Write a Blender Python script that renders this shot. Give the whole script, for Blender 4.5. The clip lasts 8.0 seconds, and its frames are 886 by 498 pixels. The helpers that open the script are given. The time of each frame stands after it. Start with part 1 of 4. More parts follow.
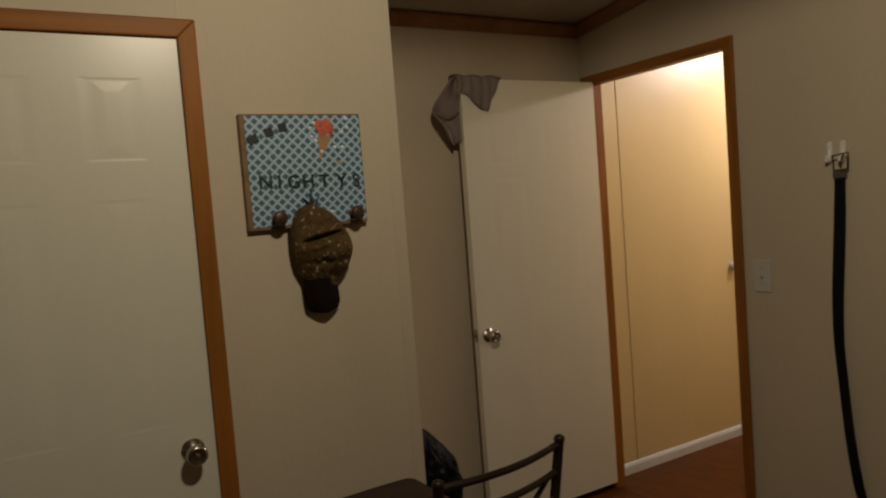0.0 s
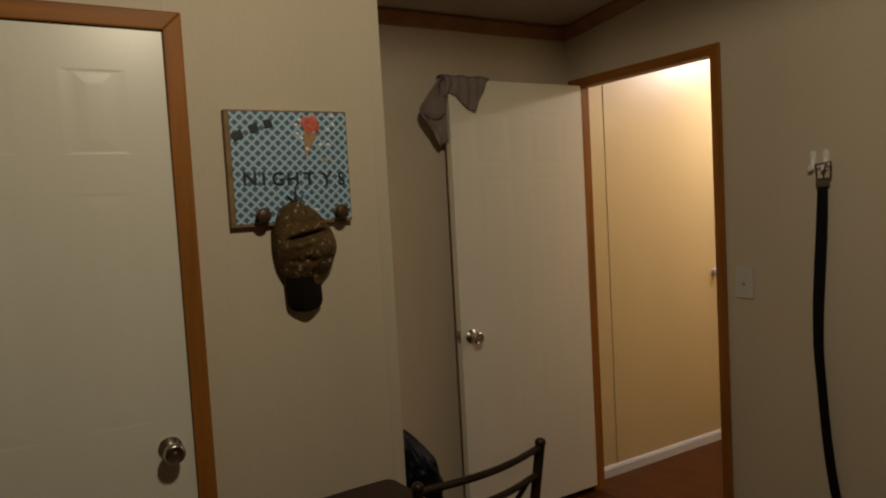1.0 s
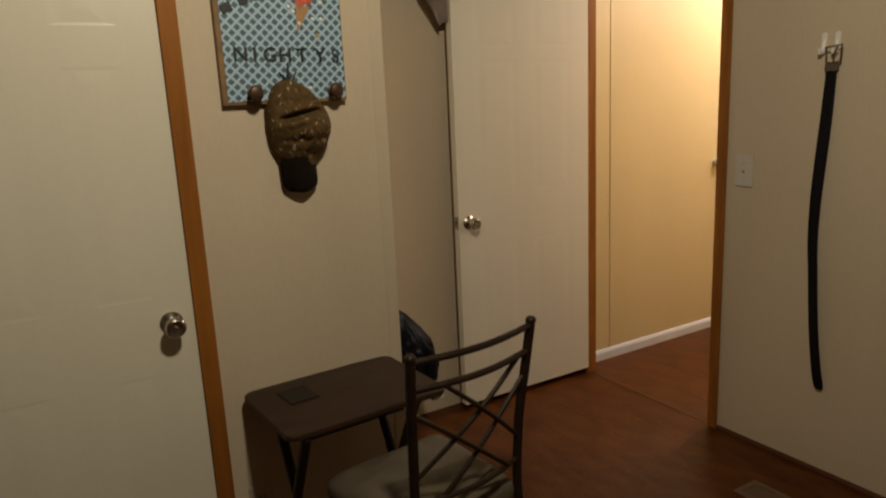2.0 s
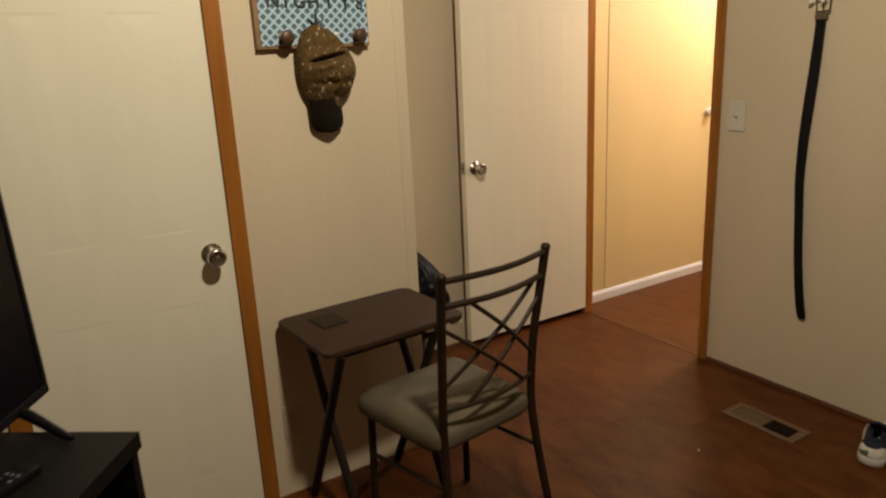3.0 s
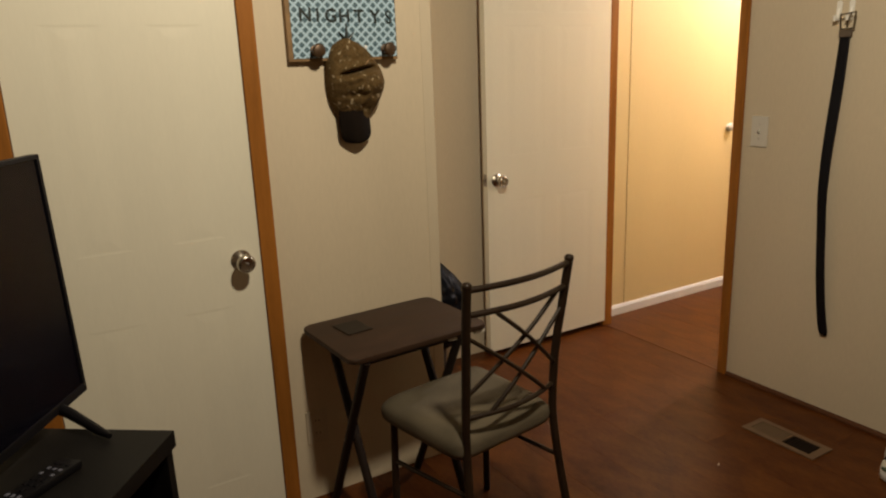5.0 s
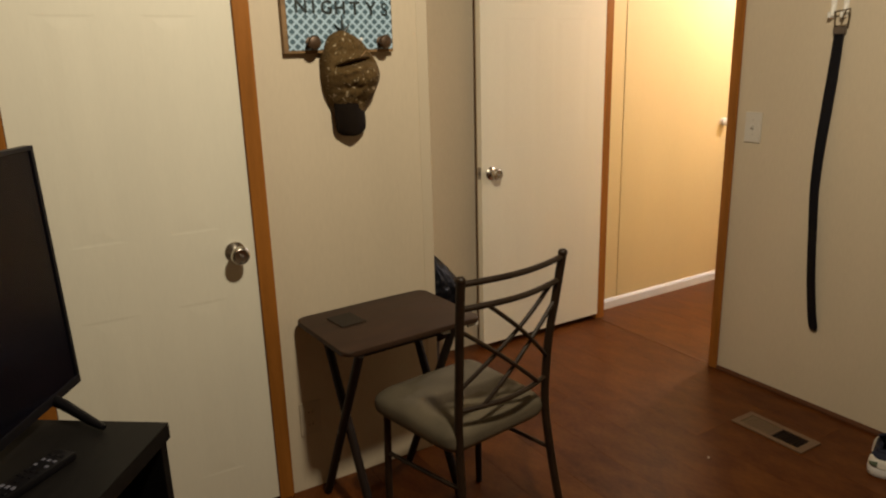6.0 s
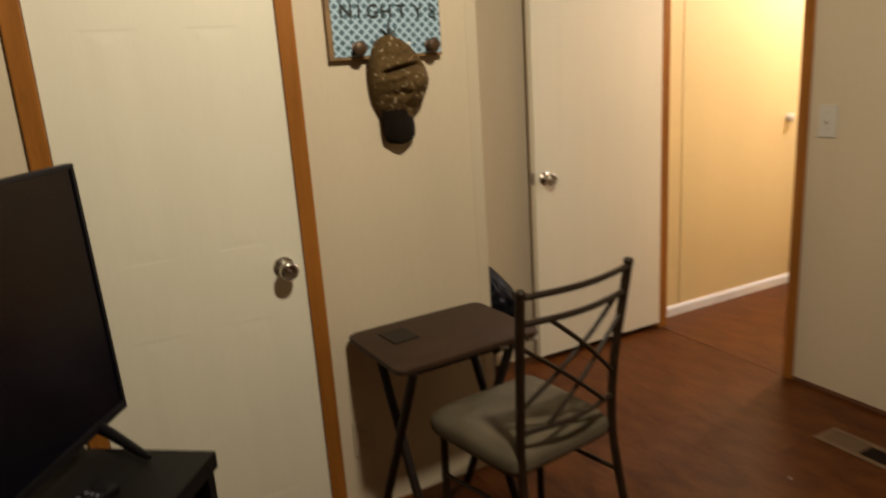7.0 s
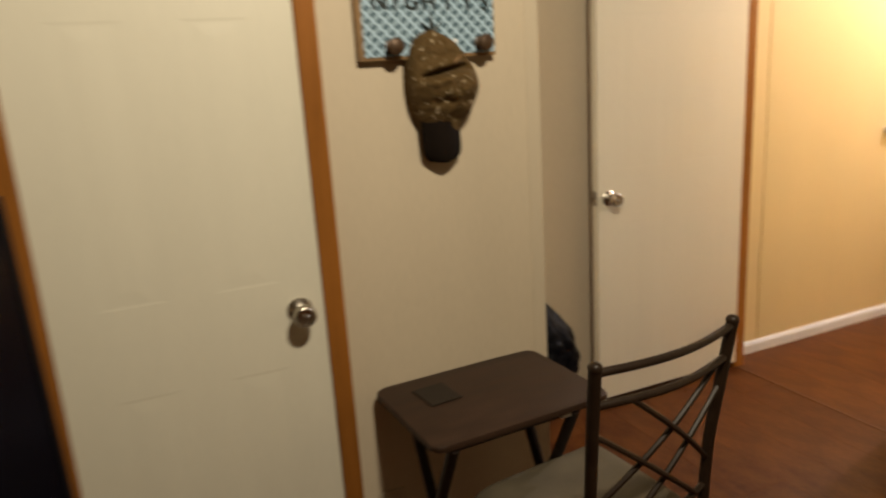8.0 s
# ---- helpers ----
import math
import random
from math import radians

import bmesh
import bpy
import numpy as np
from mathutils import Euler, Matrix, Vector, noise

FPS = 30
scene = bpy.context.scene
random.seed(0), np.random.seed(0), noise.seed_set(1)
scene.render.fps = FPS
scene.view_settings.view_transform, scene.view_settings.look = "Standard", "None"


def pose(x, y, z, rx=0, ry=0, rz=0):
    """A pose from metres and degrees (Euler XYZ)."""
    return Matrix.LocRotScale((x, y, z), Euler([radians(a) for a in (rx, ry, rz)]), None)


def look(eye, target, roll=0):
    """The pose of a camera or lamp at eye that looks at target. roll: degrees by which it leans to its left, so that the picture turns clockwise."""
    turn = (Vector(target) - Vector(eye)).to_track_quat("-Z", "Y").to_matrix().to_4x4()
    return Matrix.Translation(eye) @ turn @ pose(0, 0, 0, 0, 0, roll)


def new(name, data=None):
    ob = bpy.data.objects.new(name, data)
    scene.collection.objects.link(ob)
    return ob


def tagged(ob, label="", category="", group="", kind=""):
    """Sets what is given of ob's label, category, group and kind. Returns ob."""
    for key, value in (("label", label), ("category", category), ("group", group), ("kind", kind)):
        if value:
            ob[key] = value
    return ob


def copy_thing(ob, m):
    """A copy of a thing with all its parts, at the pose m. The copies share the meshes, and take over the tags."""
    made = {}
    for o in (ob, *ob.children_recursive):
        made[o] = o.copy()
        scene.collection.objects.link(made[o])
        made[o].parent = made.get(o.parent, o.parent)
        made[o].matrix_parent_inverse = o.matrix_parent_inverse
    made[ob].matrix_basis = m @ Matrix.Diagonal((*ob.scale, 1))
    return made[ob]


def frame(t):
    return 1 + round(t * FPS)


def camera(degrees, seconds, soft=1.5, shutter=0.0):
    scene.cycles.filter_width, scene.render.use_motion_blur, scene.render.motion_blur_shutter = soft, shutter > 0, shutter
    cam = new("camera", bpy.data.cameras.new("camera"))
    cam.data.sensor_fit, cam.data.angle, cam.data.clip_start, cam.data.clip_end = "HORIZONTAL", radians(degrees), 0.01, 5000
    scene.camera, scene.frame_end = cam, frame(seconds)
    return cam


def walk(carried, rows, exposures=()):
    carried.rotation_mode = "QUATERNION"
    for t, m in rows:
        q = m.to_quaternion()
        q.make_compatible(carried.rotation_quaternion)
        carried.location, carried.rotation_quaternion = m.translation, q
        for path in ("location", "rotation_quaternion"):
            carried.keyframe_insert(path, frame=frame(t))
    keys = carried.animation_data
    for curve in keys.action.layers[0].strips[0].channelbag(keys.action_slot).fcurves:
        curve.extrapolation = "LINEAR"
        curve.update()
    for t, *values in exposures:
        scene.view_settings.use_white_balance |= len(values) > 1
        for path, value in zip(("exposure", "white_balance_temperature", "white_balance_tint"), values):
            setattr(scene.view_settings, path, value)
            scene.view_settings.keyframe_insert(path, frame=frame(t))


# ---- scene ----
cam = camera(64.3, 8.0, soft=2.1, shutter=0.8)
PATH = [
    (0, (-2.441, -1.819, 1.489), (-1.436, -0.094, 1.366), -4.4),
    (0.5, (-2.441, -1.812, 1.49), (-1.401, -0.108, 1.376), -3.4),
    (1, (-2.436, -1.811, 1.492), (-1.394, -0.109, 1.365), -3.2),
    (1.5, (-2.422, -1.818, 1.491), (-1.374, -0.123, 1.33), -3.2),
    (1.7, (-2.416, -1.848, 1.47), (-1.407, -0.147, 1.173), -3.1),
    (1.8, (-2.418, -1.825, 1.47), (-1.413, -0.139, 1.087), -2.6),
    (2, (-2.421, -1.821, 1.458), (-1.419, -0.143, 1.033), -2.7),
    (2.1, (-2.424, -1.825, 1.451), (-1.425, -0.15, 1.012), -2.5),
    (2.2, (-2.432, -1.821, 1.459), (-1.452, -0.145, 0.981), -2.4),
    (3.3, (-2.634, -1.955, 1.419), (-1.607, -0.325, 0.88), -2.8),
    (3.4, (-2.635, -1.96, 1.427), (-1.607, -0.328, 0.898), -2.7),
    (3.5, (-2.639, -1.961, 1.428), (-1.607, -0.327, 0.917), -2.5),
    (4, (-2.644, -1.957, 1.435), (-1.625, -0.302, 0.965), -2.7),
    (4.5, (-2.639, -1.946, 1.434), (-1.634, -0.287, 0.949), -2.2),
    (4.7, (-2.64, -1.938, 1.429), (-1.655, -0.27, 0.934), -2.2),
    (5.8, (-2.642, -1.932, 1.43), (-1.645, -0.278, 0.912), -1.9),
    (6, (-2.645, -1.936, 1.437), (-1.647, -0.284, 0.911), -1.6),
    (6.5, (-2.656, -1.936, 1.431), (-1.664, -0.271, 0.936), -2.0),
    (7, (-2.606, -1.839, 1.421), (-1.727, -0.113, 0.922), -3.9),
    (7.2, (-2.564, -1.783, 1.439), (-1.747, -0.014, 0.99), -4.6),
    (7.5, (-2.497, -1.696, 1.451), (-1.816, 0.134, 1.018), -4.1),
    (7.8, (-2.453, -1.592, 1.441), (-1.766, 0.226, 0.971), -3.6),
    (8, (-2.438, -1.488, 1.419), (-1.668, 0.294, 0.938), -3.7),
]
EXPOSURES = [(0.0, -1.17), (1.5, -1.21), (1.8, -1.04), (2.0, -0.44), (2.2, -0.14), (3.3, 0.41), (3.5, 0.43), (4.0, 0.34), (4.5, 0.23), (6.5, 0.37), (7.5, 0.40), (8.0, 0.36)]
walk(cam, [(t, look(eye, target, roll)) for t, eye, target, roll in PATH], EXPOSURES)

# ---- light ----
world = bpy.data.worlds.new("world")
scene.world = world
world.use_nodes = True
world.node_tree.nodes["Background"].inputs["Color"].default_value = (1.0, 0.9, 0.75, 1)
world.node_tree.nodes["Background"].inputs["Strength"].default_value = 0.0


def lamp(name, at, watts, colour, radius):
    data = bpy.data.lights.new(name, "POINT")
    data.energy, data.color, data.shadow_soft_size = watts, colour, radius
    ob = new(name, data)
    ob.location = at
    return ob


def down_lamp(name, at, watts, colour, radius):
    """A ceiling lamp under an opaque canopy: it shines below its own height only."""
    data = bpy.data.lights.new(name, "SPOT")
    data.energy, data.color, data.shadow_soft_size, data.spot_size, data.spot_blend = watts, colour, radius, radians(174), 0.15
    ob = new(name, data)
    ob.location = at
    return ob


down_lamp("bedroom_lamp", (-1.88, -1.38, 2.46), 95, (1.0, 0.866, 0.645), 0.07)
lamp("hall_lamp", (1.45, 0.36, 2.35), 78, (1.0, 0.92, 0.96), 0.05)


# ---- materials ----
def mat(name, colour, rough=0.6, metal=0.0, var=0.12, scale=6.0, bump=0.15, fine=180.0, stretch=(1, 1, 1), spec=0.5, island=0.0, coat=0.0):
    m = bpy.data.materials.new(name)
    m.use_nodes = True
    nt = m.node_tree
    n, l = nt.nodes, nt.links
    b = n["Principled BSDF"]
    b.inputs["Metallic"].default_value = metal
    b.inputs["Specular IOR Level"].default_value = spec
    b.inputs["Coat Weight"].default_value = coat
    tc = n.new("ShaderNodeTexCoord")
    mp = n.new("ShaderNodeMapping")
    mp.inputs["Scale"].default_value = stretch
    l.new(tc.outputs["Object"], mp.inputs["Vector"])
    big, small = n.new("ShaderNodeTexNoise"), n.new("ShaderNodeTexNoise")
    big.inputs["Scale"].default_value, big.inputs["Detail"].default_value = scale, 5
    small.inputs["Scale"].default_value, small.inputs["Detail"].default_value = fine, 3
    l.new(mp.outputs[0], big.inputs["Vector"])
    l.new(mp.outputs[0], small.inputs["Vector"])
    add = n.new("ShaderNodeMath")
    add.operation = "MULTIPLY_ADD"
    l.new(small.outputs["Fac"], add.inputs[0])
    add.inputs[1].default_value = 0.35
    l.new(big.outputs["Fac"], add.inputs[2])
    last = add.outputs[0]
    if island:
        info = n.new("ShaderNodeObjectInfo")
        k = n.new("ShaderNodeMath")
        k.operation = "MULTIPLY_ADD"
        l.new(info.outputs["Random"], k.inputs[0])
        k.inputs[1].default_value = island
        l.new(last, k.inputs[2])
        last = k.outputs[0]
    ramp = n.new("ShaderNodeValToRGB")
    ramp.color_ramp.elements[0].position, ramp.color_ramp.elements[1].position = 0.4, 0.95 + island
    ramp.color_ramp.elements[0].color = (*[c * (1 - var) for c in colour], 1)
    ramp.color_ramp.elements[1].color = (*[min(1, c * (1 + var)) for c in colour], 1)
    l.new(last, ramp.inputs["Fac"])
    l.new(ramp.outputs["Color"], b.inputs["Base Color"])
    r = n.new("ShaderNodeMapRange")
    r.inputs["To Min"].default_value, r.inputs["To Max"].default_value = rough * 0.85, min(1, rough * 1.15)
    l.new(big.outputs["Fac"], r.inputs["Value"])
    l.new(r.outputs["Result"], b.inputs["Roughness"])
    bp = n.new("ShaderNodeBump")
    bp.inputs["Strength"].default_value, bp.inputs["Distance"].default_value = bump, 0.002
    l.new(add.outputs[0], bp.inputs["Height"])
    l.new(bp.outputs["Normal"], b.inputs["Normal"])
    return m


M_WALL = mat("wall_vinyl", (0.617, 0.528, 0.394), 0.6, var=0.08, scale=2.0, bump=0.06, fine=120, stretch=(1, 1, 0.25), spec=0.2)
M_BATTEN = mat("batten_vinyl", (0.617, 0.532, 0.400), 0.5, var=0.05, scale=3, bump=0.05, fine=160, stretch=(1, 1, 0.12))
M_HALL = mat("hall_wall_paint", (0.67, 0.53, 0.275), 0.42, spec=0.6, var=0.05, scale=2.5, bump=0.12, fine=120, stretch=(1, 1, 0.2))
M_CEIL = mat("ceiling_board", (0.46, 0.42, 0.375), 0.9, var=0.06, scale=5, bump=0.5, fine=90)
# unseen walls behind the camera, made dark so that less light bounces into shadows
M_WALL_UNSEEN = mat("wall_unseen_dark", (0.27, 0.20, 0.13), 0.6, var=0.15, scale=2.0, bump=0.06, fine=120, stretch=(1, 1, 0.25), spec=0.2)
M_DOOR = mat("door_paint", (0.785, 0.750, 0.622), 0.31, var=0.05, scale=3, bump=0.05, fine=150, stretch=(1, 1, 0.2), spec=0.5)
M_TRIM = mat("trim_oak", (0.30, 0.113, 0.020), 0.45, spec=0.16, var=0.28, scale=5, bump=0.15, fine=60, stretch=(6, 6, 0.5))
M_TRIM_X = mat("trim_oak_across", (0.30, 0.113, 0.020), 0.45, spec=0.16, var=0.28, scale=5, bump=0.15, fine=60, stretch=(0.5, 6, 6))
M_TRIM_Y = mat("trim_oak_along", (0.30, 0.113, 0.020), 0.45, spec=0.16, var=0.28, scale=5, bump=0.15, fine=60, stretch=(6, 0.5, 6))
M_CROWN = mat("crown_oak", (0.27, 0.118, 0.042), 0.5, var=0.25, scale=4, bump=0.15, fine=50, stretch=(3, 3, 6))
M_EDGE = mat("door_edge_brown", (0.25, 0.145, 0.055), 0.6, var=0.2, stretch=(4, 4, 0.5))
M_FLOOR = mat("laminate_floor", (0.095, 0.0265, 0.0062), 0.38, var=0.60, scale=5.5, bump=0.06, fine=40, stretch=(1.8, 1.0, 1), island=0.12, spec=0.15)
# dark grain is redder than the lighter, browner patches
for nd in M_FLOOR.node_tree.nodes:
    if nd.type == "VALTORGB":
        nd.color_ramp.elements[0].color = (0.052, 0.0118, 0.0021, 1)
        nd.color_ramp.elements[1].color = (0.134, 0.0450, 0.0092, 1)
        nd.color_ramp.elements[0].position, nd.color_ramp.elements[1].position = 0.47, 0.98
M_BASE = mat("white_baseboard", (0.70, 0.70, 0.70), 0.45, var=0.06, scale=8)
M_SHOEMOULD = mat("dark_shoe_mould", (0.085, 0.030, 0.011), 0.5, var=0.25, scale=6, stretch=(3, 0.5, 3), spec=0.25)
M_STRIP = mat("joint_strip", (0.105, 0.040, 0.013), 0.5, var=0.3, scale=9, stretch=(3, 0.5, 3), spec=0.25)
M_NICKEL = mat("satin_nickel", (0.47, 0.43, 0.37), 0.27, metal=1.0, var=0.08, scale=30, bump=0.02)
M_STEEL = mat("hinge_steel", (0.45, 0.42, 0.38), 0.35, metal=1.0, var=0.15, scale=40, bump=0.05)
M_BRASS = mat("antique_bronze", (0.080, 0.046, 0.024), 0.42, metal=0.4, var=0.3, scale=60, bump=0.1)
M_PLASTIC = mat("white_plastic", (0.60, 0.57, 0.51), 0.35, var=0.03, scale=10, bump=0.03)
M_OUTLET = mat("beige_plastic", (0.56, 0.485, 0.37), 0.45, var=0.04, scale=10, bump=0.03, spec=0.3)
M_HOOK = mat("hook_plastic", (0.84, 0.82, 0.76), 0.35, var=0.03, scale=10, bump=0.03)
# near-black colour in place of the shade inside slots and the duct
M_HOLE_SHADE = mat("hole_shade", (0.016, 0.010, 0.0075), 0.8, spec=0.1)
M_IRON = mat("chair_metal", (0.0215, 0.0122, 0.0066), 0.42, spec=0.26, metal=0.0, var=0.3, scale=25, bump=0.12, fine=300)
M_SEAT = mat("seat_fabric", (0.112, 0.092, 0.062), 0.85, var=0.22, scale=9, bump=0.35, fine=420, spec=0.2)
M_TABLE = mat("table_laminate", (0.037, 0.0195, 0.0115), 0.5, spec=0.2, var=0.34, scale=7, bump=0.12, fine=90, stretch=(1, 4, 4))
M_TLEG = mat("table_leg", (0.014, 0.0078, 0.0055), 0.5, spec=0.25, var=0.25, scale=9, bump=0.1, stretch=(4, 4, 1))
M_COASTER = mat("dark_mat", (0.021, 0.015, 0.009), 0.65, spec=0.2, var=0.2, scale=30, bump=0.3)
M_SCREEN = mat("tv_screen", (0.0022, 0.002, 0.0042), 0.22, var=0.1, bump=0.0, spec=0.14)
M_BEZEL = mat("tv_plastic", (0.0045, 0.004, 0.005), 0.45, var=0.2, scale=20, bump=0.06, spec=0.14)
M_STAND = mat("black_ash", (0.0075, 0.0066, 0.0062), 0.5, var=0.35, scale=8, bump=0.2, fine=120, stretch=(1, 7, 7), spec=0.11)
M_BUTTON_GLINT = mat("remote_button_glint", (0.10, 0.10, 0.13), 0.4, var=0.1)
M_BELT = mat("belt_leather", (0.0035, 0.003, 0.0052), 0.6, spec=0.22, var=0.35, scale=40, bump=0.25, fine=400)
M_KEEPER = mat("belt_keeper", (0.10, 0.075, 0.055), 0.5, var=0.3, scale=40, bump=0.25)
M_BUCKLE = mat("buckle_metal", (0.30, 0.26, 0.20), 0.35, metal=1.0, var=0.2, scale=50)
M_TOWEL = mat("towel_cloth", (0.24, 0.19, 0.172), 0.95, var=0.18, scale=14, bump=0.8, fine=500, spec=0.1)
M_VENT = mat("register_enamel", (0.138, 0.083, 0.048), 0.5, var=0.15, scale=20, bump=0.1)
M_VENTIN = mat("register_louvre", (0.118, 0.078, 0.043), 0.6, var=0.2, scale=30)
M_BAG = mat("bin_liner", (0.0030, 0.0032, 0.0048), 0.40, var=0.4, scale=14, bump=0.8, fine=55, spec=0.06)
M_BIN = mat("bin_plastic", (0.03, 0.03, 0.034), 0.45, var=0.2, scale=12)
M_BOARD = mat("board_wood", (0.23, 0.135, 0.055), 0.6, var=0.3, scale=8, bump=0.3, stretch=(1, 4, 4))
M_INK = mat("letter_ink", (0.018, 0.026, 0.026), 0.45, var=0.2, scale=60)
M_CORAL = mat("sticker_coral", (0.62, 0.13, 0.07), 0.5, var=0.45, scale=70)
M_CONE = mat("sticker_cone", (0.42, 0.24, 0.11), 0.55, var=0.25, scale=90)
M_GOLD = mat("sticker_gold", (0.40, 0.30, 0.10), 0.5, var=0.2, scale=60)
M_GEM = mat("rhinestone", (0.95, 0.97, 0.97), 0.06, spec=1.0, metal=0.0, var=0.1)
M_SOLE = mat("shoe_sole", (0.72, 0.70, 0.67), 0.6, var=0.08, scale=25, bump=0.1)
M_WHITEUP = mat("shoe_white_leather", (0.66, 0.63, 0.55), 0.55, var=0.12, scale=20, bump=0.2)
M_NAVY = mat("shoe_navy_knit", (0.006, 0.008, 0.024), 0.8, var=0.3, scale=40, bump=0.5, fine=600)
M_GREEN = mat("shoe_green_patch", (0.10, 0.13, 0.08), 0.6, var=0.2, scale=40)
M_BILL = mat("cap_bill_cloth", (0.011, 0.0075, 0.0055), 0.9, spec=0.08, var=0.3, scale=30, bump=0.3, fine=500)
M_DARKCLOTH = mat("cap_inside", (0.016, 0.012, 0.009), 0.9)
M_PAPER = mat("paper_scrap", (0.38, 0.34, 0.28), 0.8)


def camo():
    m = mat("cap_camo", (0.11, 0.085, 0.045), 0.9, var=0.3, scale=20, bump=0.4, fine=600, spec=0.1)
    n, l = m.node_tree.nodes, m.node_tree.links
    b = n["Principled BSDF"]
    tc = n.new("ShaderNodeTexCoord")
    nz = n.new("ShaderNodeTexNoise")
    nz.inputs["Scale"].default_value, nz.inputs["Detail"].default_value, nz.inputs["Distortion"].default_value = 62, 7, 0.7
    l.new(tc.outputs["Object"], nz.inputs["Vector"])
    ramp = n.new("ShaderNodeValToRGB")
    ramp.color_ramp.interpolation = "EASE"
    e = ramp.color_ramp.elements
    e[0].position, e[0].color = 0.0, (0.042, 0.025, 0.009, 1)
    e[1].position, e[1].color = 0.42, (0.092, 0.056, 0.021, 1)
    for p, c in ((0.50, (0.122, 0.077, 0.032, 1)), (0.57, (0.070, 0.045, 0.017, 1)), (0.63, (0.160, 0.108, 0.052, 1)), (0.67, (0.42, 0.34, 0.22, 1))):
        x = e.new(p)
        x.color = c
    l.new(nz.outputs["Fac"], ramp.inputs["Fac"])
    l.new(ramp.outputs["Color"], b.inputs["Base Color"])
    return m


M_CAMO = camo()


def trellis():
    """Printed paper: light lattice over slate-teal diamonds."""
    m = mat("trellis_paper", (0.3, 0.4, 0.4), 0.5, var=0.05, scale=30, bump=0.05)
    n, l = m.node_tree.nodes, m.node_tree.links
    b = n["Principled BSDF"]
    g = n.new("ShaderNodeNewGeometry")
    sep = n.new("ShaderNodeSeparateXYZ")
    l.new(g.outputs["Position"], sep.inputs[0])

    def op(kind, a, bb, c=None):
        x = n.new("ShaderNodeMath")
        x.operation = kind
        for i, v in enumerate((a, bb, c)):
            if v is None:
                continue
            if isinstance(v, (int, float)):
                x.inputs[i].default_value = v
            else:
                l.new(v, x.inputs[i])
        return x.outputs[0]

    px, pz = op("MULTIPLY", sep.outputs["X"], 1 / 0.0300), op("MULTIPLY", sep.outputs["Z"], 1 / 0.0284)
    u, v = op("ADD", px, pz), op("SUBTRACT", px, pz)
    du = op("ABSOLUTE", op("SUBTRACT", op("FRACT", u, 0), 0.5), 0)
    dv = op("ABSOLUTE", op("SUBTRACT", op("FRACT", v, 0), 0.5), 0)
    far = op("MAXIMUM", du, dv)
    # diamonds with clipped corners
    cut = op("ADD", du, dv)
    body = op("MULTIPLY", op("LESS_THAN", far, 0.335), op("LESS_THAN", cut, 0.60))
    mix = n.new("ShaderNodeMix")
    mix.data_type = "RGBA"
    l.new(body, mix.inputs["Factor"])
    mix.inputs["A"].default_value = (0.41, 0.57, 0.70, 1)
    mix.inputs["B"].default_value = (0.074, 0.137, 0.180, 1)
    l.new(mix.outputs["Result"], b.inputs["Base Color"])
    return m


M_TRELLIS = trellis()

# ---- building helpers ----
PLACE = {}


def thing(name, at=(0, 0, 0), turn=0.0, label="", category="", group="", kind=""):
    ob = new(name)
    ob.empty_display_size = 0.05
    ob.matrix_basis = pose(*at, 0, 0, turn)
    PLACE[ob.name] = pose(*at, 0, 0, turn)
    return tagged(ob, label, category, group, kind)


def part(name, bm, material, parent=None, label="", local=False, smooth=False, kind=""):
    """Links a bmesh as one mesh object under parent. Built in world coordinates unless local."""
    me = bpy.data.meshes.new(name)
    m = PLACE.get(parent.name, Matrix()) if parent else Matrix()
    if not local:
        bm.transform(m.inverted())
    bmesh.ops.recalc_face_normals(bm, faces=bm.faces[:])
    bm.to_mesh(me)
    bm.free()
    for s in material if isinstance(material, (list, tuple)) else (material,):
        me.materials.append(s)
    if smooth:
        me.polygons.foreach_set("use_smooth", [True] * len(me.polygons))
        me.set_sharp_from_angle(angle=radians(smooth if smooth > 1 else 40))
    ob = new(name, me)
    if parent:
        ob.parent = parent
        PLACE[ob.name] = m
    return tagged(ob, label, kind=kind)


def box(x0, x1, y0, y1, z0, z1, bevel=0.0, bm=None, seg=2):
    b = bmesh.new()
    bmesh.ops.create_cube(b, size=1)
    for v in b.verts:
        v.co = ((x0 + x1) / 2 + v.co.x * (x1 - x0), (y0 + y1) / 2 + v.co.y * (y1 - y0), (z0 + z1) / 2 + v.co.z * (z1 - z0))
    if bevel:
        bmesh.ops.bevel(b, geom=b.edges[:], offset=bevel, segments=seg, profile=0.6, affect="EDGES")
    return join(bm, b)


def join(bm, b):
    if bm is None:
        return b
    me = bpy.data.meshes.new("tmp")
    b.to_mesh(me)
    b.free()
    bm.from_mesh(me)
    bpy.data.meshes.remove(me)
    return bm


def boxes(*dims, bevel=0.0):
    bm = None
    for d in dims:
        bm = box(*d, bevel=bevel, bm=bm)
    return bm


